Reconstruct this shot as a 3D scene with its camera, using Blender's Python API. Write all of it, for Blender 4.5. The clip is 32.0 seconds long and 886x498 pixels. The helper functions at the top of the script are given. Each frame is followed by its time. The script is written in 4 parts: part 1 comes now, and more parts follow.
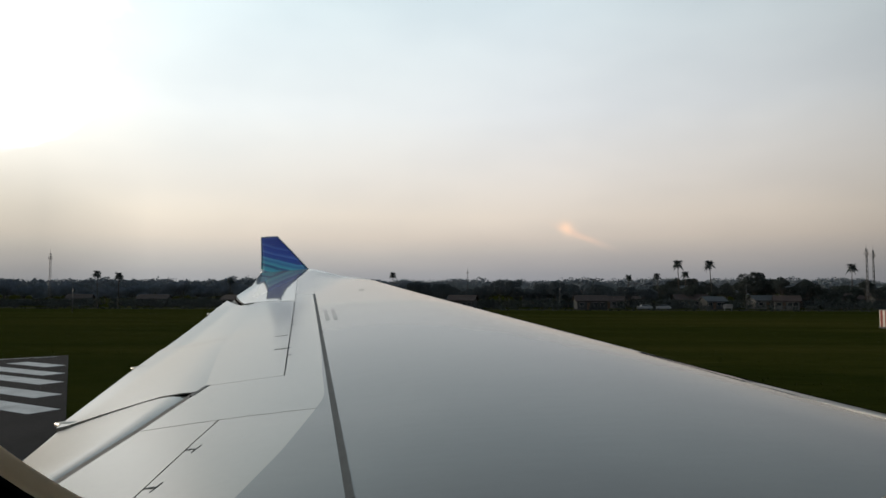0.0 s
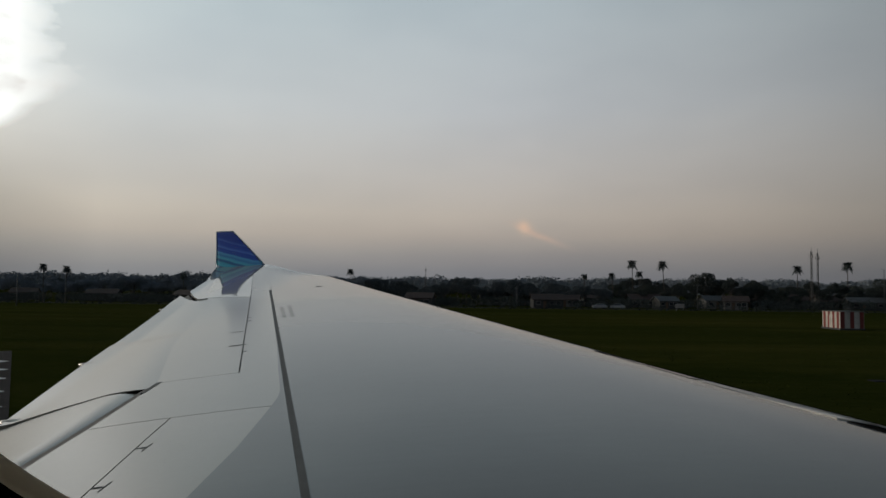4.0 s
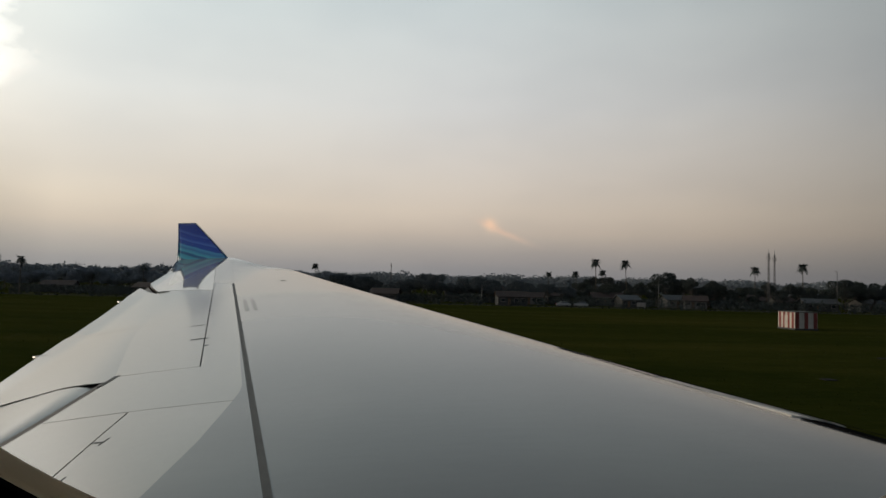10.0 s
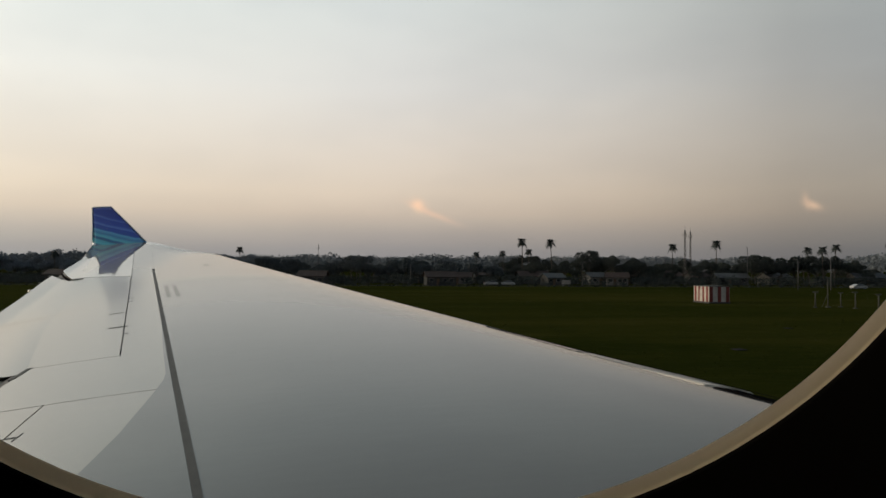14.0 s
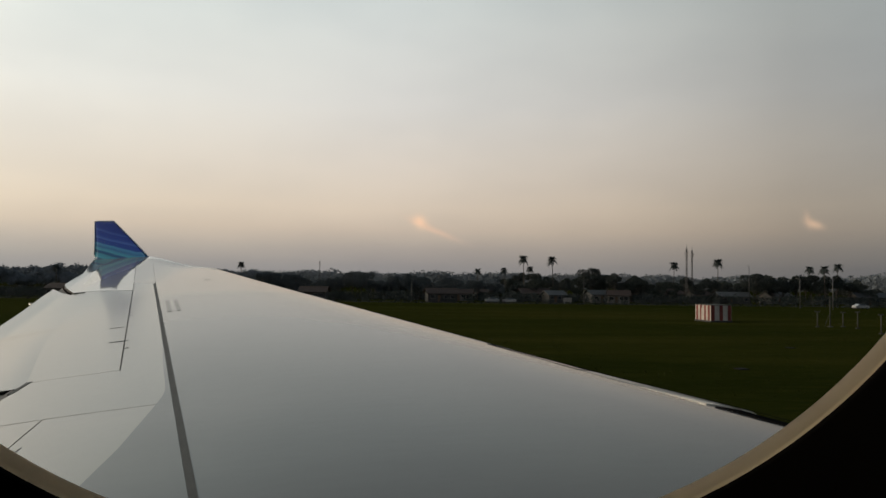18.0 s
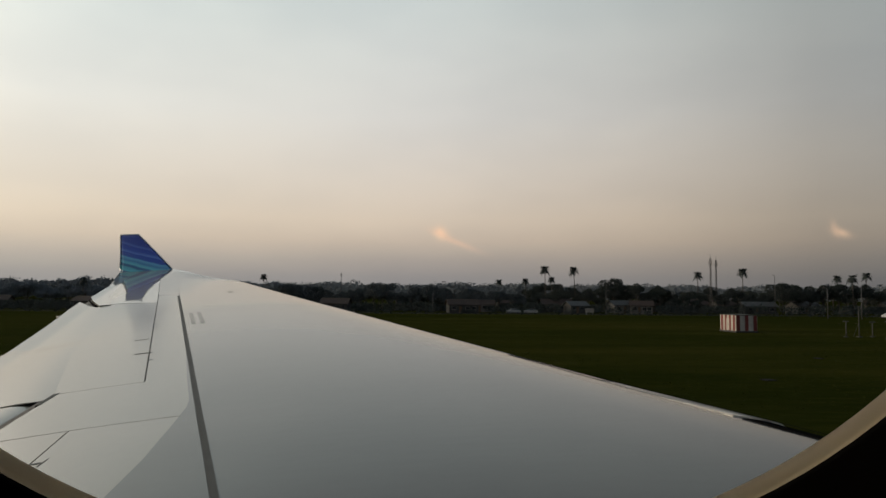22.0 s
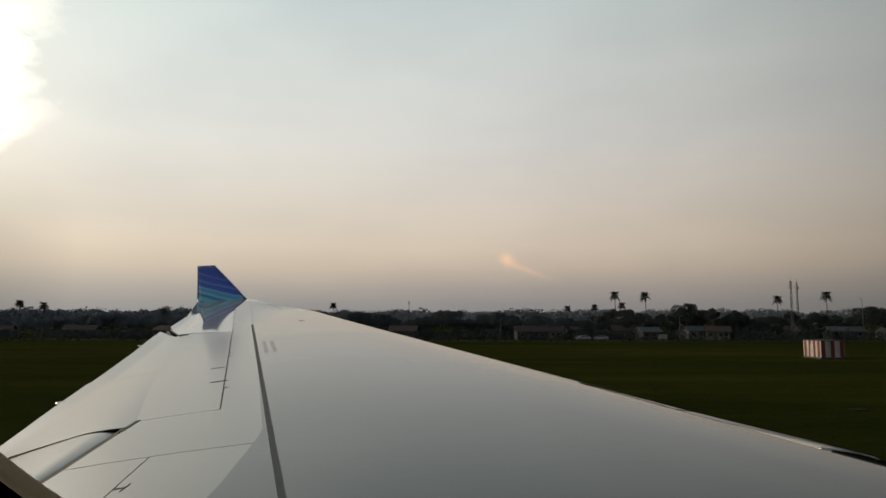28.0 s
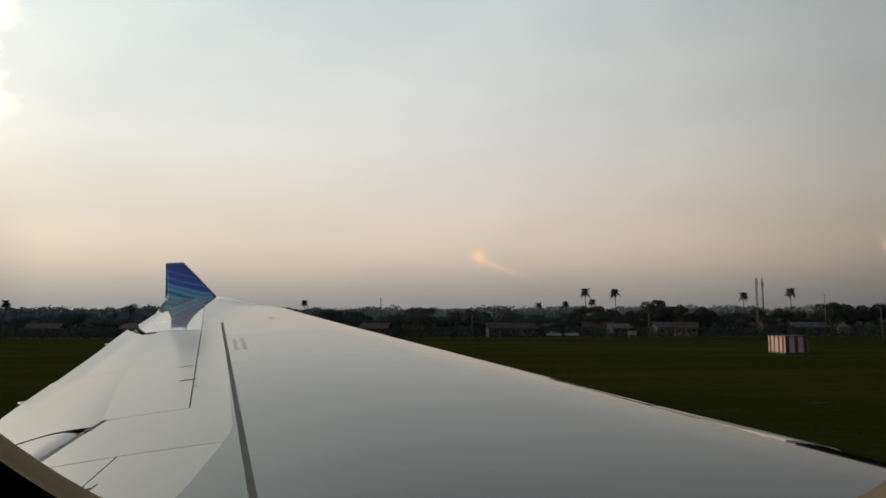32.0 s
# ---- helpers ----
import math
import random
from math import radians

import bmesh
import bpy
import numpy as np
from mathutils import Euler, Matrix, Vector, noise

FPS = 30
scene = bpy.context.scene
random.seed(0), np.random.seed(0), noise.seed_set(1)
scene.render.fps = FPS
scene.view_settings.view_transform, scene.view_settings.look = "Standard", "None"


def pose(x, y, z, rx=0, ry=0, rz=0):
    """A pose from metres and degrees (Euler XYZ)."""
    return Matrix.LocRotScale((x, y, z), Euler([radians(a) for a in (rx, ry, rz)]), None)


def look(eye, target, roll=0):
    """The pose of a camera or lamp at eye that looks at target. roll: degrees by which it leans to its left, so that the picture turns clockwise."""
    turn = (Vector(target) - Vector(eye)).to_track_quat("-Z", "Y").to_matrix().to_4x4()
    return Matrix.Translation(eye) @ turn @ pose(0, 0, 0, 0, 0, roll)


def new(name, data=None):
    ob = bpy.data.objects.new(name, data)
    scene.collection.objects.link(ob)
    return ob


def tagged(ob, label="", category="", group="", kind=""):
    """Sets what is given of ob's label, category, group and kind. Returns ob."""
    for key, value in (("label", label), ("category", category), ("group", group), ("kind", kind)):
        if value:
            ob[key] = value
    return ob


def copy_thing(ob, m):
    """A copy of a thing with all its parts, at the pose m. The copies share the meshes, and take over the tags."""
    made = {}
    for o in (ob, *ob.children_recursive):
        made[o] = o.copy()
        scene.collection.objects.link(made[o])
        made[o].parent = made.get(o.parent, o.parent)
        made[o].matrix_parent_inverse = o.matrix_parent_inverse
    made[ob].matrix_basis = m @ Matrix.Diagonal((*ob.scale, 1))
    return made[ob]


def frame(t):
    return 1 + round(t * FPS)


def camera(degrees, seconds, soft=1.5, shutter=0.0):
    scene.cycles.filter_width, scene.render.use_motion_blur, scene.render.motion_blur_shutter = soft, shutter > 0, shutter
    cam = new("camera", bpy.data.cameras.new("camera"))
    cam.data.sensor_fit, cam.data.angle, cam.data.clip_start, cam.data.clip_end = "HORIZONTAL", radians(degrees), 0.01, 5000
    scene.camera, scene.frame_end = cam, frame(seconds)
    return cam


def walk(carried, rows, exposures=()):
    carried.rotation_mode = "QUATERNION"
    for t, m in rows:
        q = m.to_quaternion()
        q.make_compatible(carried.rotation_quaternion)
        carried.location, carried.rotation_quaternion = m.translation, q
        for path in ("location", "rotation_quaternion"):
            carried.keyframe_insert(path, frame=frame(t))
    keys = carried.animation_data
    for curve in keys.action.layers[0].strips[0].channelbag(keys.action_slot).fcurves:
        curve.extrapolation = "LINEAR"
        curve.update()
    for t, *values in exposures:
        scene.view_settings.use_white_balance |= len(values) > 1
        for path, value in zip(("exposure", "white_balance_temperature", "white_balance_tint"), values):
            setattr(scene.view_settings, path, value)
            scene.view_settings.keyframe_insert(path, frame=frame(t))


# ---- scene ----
cam = camera(65.0, 32.0)
PATH = [
    (0, pose(-0.0119, 0.0220, 5.7100, 93.39, 0.01, 8.02)),
    (0.5, pose(-0.0140, 0.0230, 5.7090, 94.00, -0.99, 6.11)),
    (1, pose(-0.0160, 0.0250, 5.7079, 93.89, -0.86, 5.44)),
    (1.5, pose(-0.0190, 0.0320, 5.7051, 93.68, -0.80, 5.58)),
    (2, pose(-0.0219, 0.0380, 5.7000, 93.41, -0.15, 5.24)),
    (2.5, pose(-0.0210, 0.0320, 5.7041, 93.76, -0.66, 5.38)),
    (3, pose(-0.0210, 0.0260, 5.7070, 93.66, -0.41, 4.38)),
    (3.5, pose(-0.0210, 0.0220, 5.7101, 93.31, -0.34, 4.80)),
    (5.5, pose(-0.0231, 0.0089, 5.7189, 93.04, -1.65, 3.09)),
    (6, pose(-0.0240, 0.0060, 5.7210, 92.81, -1.05, 2.89)),
    (6.5, pose(-0.0261, 0.0129, 5.7169, 92.75, -1.09, 2.33)),
    (7, pose(-0.0289, 0.0210, 5.7119, 92.67, -0.99, 1.72)),
    (7.5, pose(-0.0280, 0.0220, 5.7100, 92.80, -1.75, 1.03)),
    (8, pose(-0.0270, 0.0230, 5.7069, 92.44, -1.06, 0.40)),
    (8.5, pose(-0.0271, 0.0189, 5.7109, 92.94, -1.72, 1.00)),
    (9, pose(-0.0269, 0.0160, 5.7139, 90.33, -1.98, 0.40)),
    (9.5, pose(-0.0281, 0.0210, 5.7110, 92.85, -2.21, 1.04)),
    (10, pose(-0.0290, 0.0269, 5.7069, 92.93, -1.34, 1.70)),
    (10.5, pose(-0.0280, 0.0230, 5.7100, 92.89, -1.54, 2.23)),
    (11, pose(-0.0270, 0.0190, 5.7118, 93.01, -1.33, 1.96)),
    (11.5, pose(-0.0281, 0.0220, 5.7079, 92.56, -1.09, 0.91)),
    (12, pose(-0.0280, 0.0250, 5.7049, 92.81, -0.97, 0.67)),
    (12.5, pose(-0.0280, 0.0180, 5.7069, 93.00, -1.21, 0.00)),
    (13, pose(-0.0280, 0.0120, 5.7099, 92.68, -0.73, -0.37)),
    (13.8, pose(-0.028, 0.000, 5.713, 91.51, -0.79, -5.03)),
    (14, pose(-0.0280, -0.0020, 5.7139, 91.44, -0.33, -4.17)),
    (14.5, pose(-0.028, -0.003, 5.714, 91.66, -0.58, -4.52)),
    (16.5, pose(-0.0280, -0.0030, 5.7150, 92.04, -0.90, -4.44)),
    (17, pose(-0.0310, -0.0090, 5.7170, 91.92, -0.29, -5.03)),
    (17.5, pose(-0.0310, -0.0080, 5.7149, 92.21, -1.56, -5.56)),
    (18, pose(-0.0310, -0.0060, 5.7160, 92.80, -0.76, -4.07)),
    (18.5, pose(-0.0300, 0.0030, 5.7110, 92.84, -1.72, -3.57)),
    (19, pose(-0.0290, 0.0110, 5.7059, 93.39, -0.03, -1.53)),
    (19.5, pose(-0.0290, 0.0100, 5.7070, 94.11, -0.96, -1.99)),
    (20, pose(-0.0301, 0.0090, 5.7080, 94.36, -0.34, -1.58)),
    (20.5, pose(-0.0290, 0.0090, 5.7091, 94.45, -0.04, -0.84)),
    (21, pose(-0.0280, 0.0090, 5.7069, 93.84, -0.26, -2.48)),
    (21.5, pose(-0.0290, 0.0070, 5.7091, 93.51, -0.51, -4.26)),
    (22, pose(-0.0300, 0.0050, 5.7110, 93.70, -0.48, -2.33)),
    (22.5, pose(-0.0300, 0.0030, 5.7120, 93.95, -0.19, -1.37)),
    (23, pose(-0.0299, 0.0011, 5.7131, 94.12, -0.51, -2.03)),
    (23.5, pose(-0.0300, 0.0060, 5.7110, 94.67, -1.10, -0.69)),
    (24, pose(-0.0301, 0.0110, 5.7080, 94.23, -0.51, -1.34)),
    (24.5, pose(-0.0300, 0.0050, 5.7150, 94.96, -0.19, 1.58)),
    (24.8, pose(-0.030, 0.002, 5.719, 96.02, -1.14, 3.87)),
    (25, pose(-0.0300, -0.0010, 5.7211, 95.50, -0.25, 2.18)),
    (25.5, pose(-0.027, 0.006, 5.710, 94.95, 0.49, 0.24)),
    (27.5, pose(-0.0280, 0.0221, 5.7052, 95.87, -0.15, 2.80)),
    (28, pose(-0.0280, 0.0120, 5.7122, 95.90, -0.01, 3.20)),
    (28.5, pose(-0.0280, 0.0121, 5.7112, 96.11, -0.09, 2.74)),
    (29, pose(-0.0280, 0.0120, 5.7082, 95.53, -0.19, 1.36)),
    (29.5, pose(-0.0281, 0.0100, 5.7101, 95.75, 0.78, 1.81)),
    (30, pose(-0.0280, 0.0080, 5.7101, 95.02, 0.04, 0.25)),
    (30.5, pose(-0.0290, 0.0141, 5.7092, 94.90, -0.46, 1.27)),
    (31, pose(-0.0269, 0.0120, 5.7100, 95.45, 0.80, 3.94)),
    (31.5, pose(-0.0310, 0.0100, 5.7072, 94.90, 0.06, -0.59)),
    (32, pose(-0.0330, 0.0121, 5.7081, 95.66, 0.18, 0.90)),
]
walk(cam, PATH, exposures=[
    (0.0, 0.25, 6000, 8), (1.0, -0.15, 6100, 8), (3.0, -0.43, 5980, 8), (6.0, -0.46, 5920, 8), (8.0, -0.38, 5950, 8), (9.0, 0.02, 6100, 9), (10.0, -0.06, 6300, 9), (12.0, -0.08, 6450, 9),
    (13.0, -0.04, 6500, 9), (14.0, 0.11, 6500, 9), (17.0, 0.06, 6550, 9), (21.0, -0.03, 6550, 9), (25.0, 0.08, 6550, 9), (28.0, -0.04, 6550, 9), (29.0, 0.10, 6500, 9), (30.0, 0.12, 6500, 9), (31.0, 0.04, 6500, 9), (32.0, 0.05, 6500, 9)])

# ---- world, sun ----
SUN_AZ, SUN_EL = radians(-76.0), radians(9.0)   # from outboard towards the nose; the sun stands behind low cloud, aft of the wing


def nd(tree, kind, **kw):
    n = tree.nodes.new(kind)
    for k, v in kw.items():
        if k == "op":
            n.operation = v
        elif k == "val":
            for i, x in v.items():
                n.inputs[i].default_value = x
    return n


def wire(tree, a, b):
    tree.links.new(a, b)


def math_node(tree, op, a, b=None, c=None, clamp=False):
    n = tree.nodes.new("ShaderNodeMath")
    n.operation, n.use_clamp = op, clamp
    for i, v in enumerate((a, b, c)):
        if v is None:
            continue
        if isinstance(v, (int, float)):
            n.inputs[i].default_value = v
        else:
            tree.links.new(v, n.inputs[i])
    return n.outputs[0]


def ramp_node(tree, fac, stops, smooth=False):
    n = tree.nodes.new("ShaderNodeValToRGB")
    n.color_ramp.interpolation = "EASE" if smooth else "LINEAR"
    while len(n.color_ramp.elements) < len(stops):
        n.color_ramp.elements.new(0.5)
    for e, (p, col) in zip(n.color_ramp.elements, stops):
        e.position = p
        e.color = (*col, 1) if len(col) == 3 else col
    tree.links.new(fac, n.inputs[0])
    return n.outputs[0]


def mix_node(tree, fac, a, b, blend="MIX"):
    n = tree.nodes.new("ShaderNodeMix")
    n.data_type, n.blend_type, n.clamp_factor = "RGBA", blend, True
    for sock, v in ((n.inputs[0], fac), (n.inputs[6], a), (n.inputs[7], b)):
        if isinstance(v, (int, float)):
            sock.default_value = v
        elif isinstance(v, tuple):
            sock.default_value = (*v, 1)
        else:
            tree.links.new(v, sock)
    return n.outputs[2]


def build_sky():
    w = bpy.data.worlds.new("evening_sky")
    scene.world = w
    w.use_nodes = True
    t = w.node_tree
    t.nodes.clear()
    out, bg = t.nodes.new("ShaderNodeOutputWorld"), t.nodes.new("ShaderNodeBackground")
    sky = t.nodes.new("ShaderNodeTexSky")
    sky.sky_type, sky.sun_disc = "NISHITA", False
    sky.sun_elevation, sky.sun_rotation = SUN_EL, SUN_AZ
    sky.air_density, sky.dust_density, sky.ozone_density = 1.0, 3.0, 1.0
    co = t.nodes.new("ShaderNodeTexCoord")
    sep = t.nodes.new("ShaderNodeSeparateXYZ")
    wire(t, co.outputs["Generated"], sep.inputs[0])
    el = math_node(t, "MULTIPLY", math_node(t, "ARCSINE", sep.outputs[2]), 57.2958)
    az = math_node(t, "MULTIPLY", math_node(t, "ARCTAN2", sep.outputs[0], sep.outputs[1]), 57.2958)
    # thin overcast: haze at the horizon, peach band, pale grey above
    e01 = math_node(t, "DIVIDE", el, 60.0, clamp=True)
    base = ramp_node(t, e01, [
        (0.0, (0.265, 0.256, 0.268)), (0.022, (0.305, 0.288, 0.285)), (0.045, (0.410, 0.362, 0.330)), (0.072, (0.585, 0.483, 0.398)),
        (0.10, (0.685, 0.573, 0.468)), (0.16, (0.71, 0.635, 0.56)), (0.24, (0.71, 0.69, 0.658)), (0.33, (0.675, 0.695, 0.678)), (0.42, (0.60, 0.665, 0.665)), (0.55, (0.43, 0.51, 0.535)), (0.75, (0.25, 0.30, 0.335)), (1.0, (0.17, 0.20, 0.235))])
    a01 = math_node(t, "DIVIDE", math_node(t, "ADD", az, 180.0), 360.0, clamp=True)
    side = ramp_node(t, a01, [
        (0.0, (0.44, 0.48, 0.54)), (0.13, (0.65, 0.64, 0.62)), (0.24, (1.35, 1.27, 1.12)), (0.33, (1.3, 1.26, 1.16)), (0.385, (1.25, 1.27, 1.23)), (0.42, (1.165, 1.19, 1.17)), (0.46, (1.09, 1.097, 1.08)), (0.50, (1.0, 1.0, 1.0)),
        (0.545, (0.85, 0.845, 0.835)), (0.585, (0.555, 0.56, 0.56)), (0.605, (0.49, 0.51, 0.525)), (0.64, (0.26, 0.32, 0.38)), (0.70, (0.14, 0.19, 0.25)), (0.86, (0.11, 0.15, 0.20)), (1.0, (0.44, 0.48, 0.54))])
    col = mix_node(t, 1.0, base, side, "MULTIPLY")
    # soft veil streaks
    warp = t.nodes.new("ShaderNodeMapping")
    warp.inputs["Scale"].default_value = (2.2, 2.2, 6.0)
    wire(t, co.outputs["Generated"], warp.inputs[0])
    veil = t.nodes.new("ShaderNodeTexNoise")
    veil.inputs["Scale"].default_value, veil.inputs["Detail"].default_value = 1.6, 5.0
    wire(t, warp.outputs[0], veil.inputs["Vector"])
    vf = ramp_node(t, veil.outputs[0], [(0.3, (0.955, 0.96, 0.968)), (0.7, (1.045, 1.042, 1.034))], True)
    col = mix_node(t, 1.0, col, vf, "MULTIPLY")
    # glow round the hidden sun
    da = math_node(t, "DIVIDE", math_node(t, "SUBTRACT", az, -52.0), 17.0)
    de = math_node(t, "DIVIDE", math_node(t, "SUBTRACT", el, 18.0), 11.5)
    r2 = math_node(t, "ADD", math_node(t, "MULTIPLY", da, da), math_node(t, "MULTIPLY", de, de))
    glow = math_node(t, "EXPONENT", math_node(t, "MULTIPLY", r2, -1.0))
    gcol = mix_node(t, glow, (0.0, 0.0, 0.0), (0.31, 0.25, 0.16))
    col = mix_node(t, 1.0, col, gcol, "ADD")
    # grey haze under the cloud bank
    dim = math_node(t, "MULTIPLY", math_node(t, "DIVIDE", math_node(t, "SUBTRACT", -31.0, az), 7.0, clamp=True), math_node(t, "DIVIDE", math_node(t, "SUBTRACT", 11.0, el), 5.0, clamp=True))
    col = mix_node(t, dim, col, mix_node(t, 1.0, col, (0.66, 0.68, 0.71), "MULTIPLY"))
    # bright cloud bank with torn edge, aft
    cn = t.nodes.new("ShaderNodeTexNoise")
    cmap = t.nodes.new("ShaderNodeMapping")
    cmap.inputs["Scale"].default_value = (7.0, 7.0, 16.0)
    wire(t, co.outputs["Generated"], cmap.inputs[0])
    cn.inputs["Scale"].default_value, cn.inputs["Detail"].default_value, cn.inputs["Roughness"].default_value = 1.0, 8.0, 0.6
    wire(t, cmap.outputs[0], cn.inputs["Vector"])
    wob = math_node(t, "MULTIPLY", math_node(t, "SUBTRACT", cn.outputs[0], 0.5), 14.0)
    edge_a = math_node(t, "SUBTRACT", -33.2, math_node(t, "ADD", az, wob))
    edge_e = math_node(t, "SUBTRACT", math_node(t, "ADD", el, math_node(t, "MULTIPLY", wob, 0.22)), math_node(t, "ADD", 33.5, math_node(t, "MULTIPLY", az, 0.6)))
    top_e = math_node(t, "SUBTRACT", 34.0, math_node(t, "ADD", el, wob))
    body = math_node(t, "MULTIPLY", math_node(t, "DIVIDE", edge_a, 3.2, clamp=True), math_node(t, "DIVIDE", edge_e, 1.0, clamp=True))
    body = math_node(t, "MULTIPLY", body, math_node(t, "DIVIDE", top_e, 6.0, clamp=True))
    body = math_node(t, "MULTIPLY", body, math_node(t, "DIVIDE", math_node(t, "ADD", math_node(t, "ADD", az, wob), 46.0), 5.0, clamp=True))
    bank = ramp_node(t, cn.outputs[0], [(0.3, (0.95, 0.82, 0.72)), (0.5, (1.5, 1.42, 1.26)), (0.62, (1.9, 1.8, 1.62))])
    col = mix_node(t, body, col, bank)
    # two small sunlit wisps low in the haze

    def wisp(col, a0, e0, sa, se, slope, gain, tint):
        x = math_node(t, "SUBTRACT", az, a0)
        y = math_node(t, "ADD", math_node(t, "SUBTRACT", el, e0), math_node(t, "MULTIPLY", x, slope))
        wn = math_node(t, "MULTIPLY", math_node(t, "SUBTRACT", cn.outputs[0], 0.5), 1.2)
        x, y = math_node(t, "DIVIDE", math_node(t, "ADD", x, wn), sa), math_node(t, "DIVIDE", math_node(t, "ADD", y, math_node(t, "MULTIPLY", wn, 0.4)), se)
        g = math_node(t, "EXPONENT", math_node(t, "MULTIPLY", math_node(t, "ADD", math_node(t, "MULTIPLY", x, x), math_node(t, "MULTIPLY", y, y)), -1.0))
        return mix_node(t, math_node(t, "MULTIPLY", g, gain, clamp=True), col, tint)
    col = wisp(col, 2.1, 5.0, 0.6, 0.46, 0.25, 1.0, (0.95, 0.64, 0.44))
    col = wisp(col, 3.2, 4.4, 1.7, 0.27, 0.42, 0.5, (0.85, 0.56, 0.40))
    col = wisp(col, 32.1, 4.6, 0.5, 0.3, 0.3, 0.72, (0.72, 0.49, 0.34))
    col = wisp(col, 31.7, 5.0, 0.25, 0.5, 0.9, 0.4, (0.70, 0.47, 0.33))
    skyc = mix_node(t, 1.0, sky.outputs[0], (0.10, 0.10, 0.10), "MULTIPLY")
    col = mix_node(t, 0.92, skyc, col)
    wire(t, col, bg.inputs[0])
    bg.inputs[1].default_value = 1.0
    wire(t, bg.outputs[0], out.inputs[0])


build_sky()
sun = new("sun", bpy.data.lights.new("sun", "SUN"))
sun.data.energy, sun.data.angle, sun.data.color = 1.9, radians(20), (1.0, 0.82, 0.62)
sun.matrix_world = look((0, 0, 0), (-math.sin(SUN_AZ) * math.cos(SUN_EL), -math.cos(SUN_AZ) * math.cos(SUN_EL), -math.sin(SUN_EL)))


# ---- materials ----
def material(name, color, rough=0.6, metal=0.0, scale=4.0, vary=0.12, bump=0.0, bump_scale=30.0, coat=0.0, coat_rough=0.05, dark=None, fine=40.0, stretch=(1, 1, 1), spec=0.5, coat_ior=1.5):
    """Base colour with a broad and a fine variation, and fine relief."""
    m = bpy.data.materials.new(name)
    m.use_nodes = True
    t = m.node_tree
    p = t.nodes["Principled BSDF"]
    co = t.nodes.new("ShaderNodeTexCoord")
    mp = t.nodes.new("ShaderNodeMapping")
    mp.inputs["Scale"].default_value = stretch
    wire(t, co.outputs["Object"], mp.inputs[0])
    n1, n2 = t.nodes.new("ShaderNodeTexNoise"), t.nodes.new("ShaderNodeTexNoise")
    n1.inputs["Scale"].default_value, n1.inputs["Detail"].default_value = scale, 4
    n2.inputs["Scale"].default_value, n2.inputs["Detail"].default_value = fine, 3
    for n in (n1, n2):
        wire(t, mp.outputs[0], n.inputs["Vector"])
    both = math_node(t, "ADD", math_node(t, "MULTIPLY", n1.outputs[0], 0.65), math_node(t, "MULTIPLY", n2.outputs[0], 0.35))
    lo = dark or tuple(c * (1 - 1.6 * vary) for c in color)
    hi = tuple(min(1, c * (1 + 1.3 * vary)) for c in color)
    wire(t, ramp_node(t, both, [(0.32, lo), (0.68, hi)]), p.inputs["Base Color"])
    p.inputs["Metallic"].default_value = metal
    p.inputs["Specular IOR Level"].default_value = spec
    wire(t, math_node(t, "ADD", math_node(t, "MULTIPLY", n1.outputs[0], 0.16 * rough), rough * 0.92), p.inputs["Roughness"])
    p.inputs["Coat Weight"].default_value, p.inputs["Coat Roughness"].default_value = coat, coat_rough
    p.inputs["Coat IOR"].default_value = coat_ior
    if bump:
        b = t.nodes.new("ShaderNodeBump")
        b.inputs["Strength"].default_value, b.inputs["Distance"].default_value = 1.0, bump
        n3 = t.nodes.new("ShaderNodeTexNoise")
        n3.inputs["Scale"].default_value, n3.inputs["Detail"].default_value = bump_scale, 2
        wire(t, mp.outputs[0], n3.inputs["Vector"])
        wire(t, n3.outputs[0], b.inputs["Height"])
        wire(t, b.outputs[0], p.inputs["Normal"])
        wire(t, b.outputs[0], p.inputs["Coat Normal"])
    return m


M_GREY = material("wing_grey_paint", (0.126, 0.128, 0.128), 0.45, scale=0.5, vary=0.04, bump=0.0034, bump_scale=0.7, coat=0.9, coat_rough=0.05, fine=9, stretch=(0.3, 1.2, 1), spec=0.03, coat_ior=1.345)
M_PLAC = material("grey_placard", (0.07, 0.075, 0.08), 0.5, coat=0.75, spec=0.03, coat_ior=1.25)
M_WHITE = material("wing_pale_paint", (0.228, 0.212, 0.180), 0.42, scale=0.6, vary=0.03, bump=0.004, bump_scale=1.0, coat=0.95, coat_rough=0.2, fine=9, spec=0.05, coat_ior=1.72)
M_TIP = material("white_tip_paint", (0.26, 0.25, 0.225), 0.38, scale=0.6, vary=0.03, bump=0.002, bump_scale=1.4, coat=0.95, coat_rough=0.03, fine=9, spec=0.05, coat_ior=1.62)
M_NOSE = material("white_leading_edge_paint", (0.62, 0.60, 0.56), 0.4, scale=0.8, vary=0.05, coat=0.6, coat_rough=0.1, spec=0.1)
M_CORE = material("wing_inner_joint_shade", (0.07, 0.07, 0.072), 0.7, vary=0.2)
M_COVE = material("grey_flap_cove_shade", (0.15, 0.14, 0.132), 0.8, vary=0.15)
M_SEAL = material("dark_sealant", (0.055, 0.056, 0.055), 0.7, vary=0.2)
M_BLACK = material("black_rubber_and_gap_shade", (0.008, 0.008, 0.008), 1.0, vary=0.2, spec=0.0)
M_RIM = material("cream_window_seal", (0.80, 0.73, 0.62), 0.6, vary=0.08, fine=200)


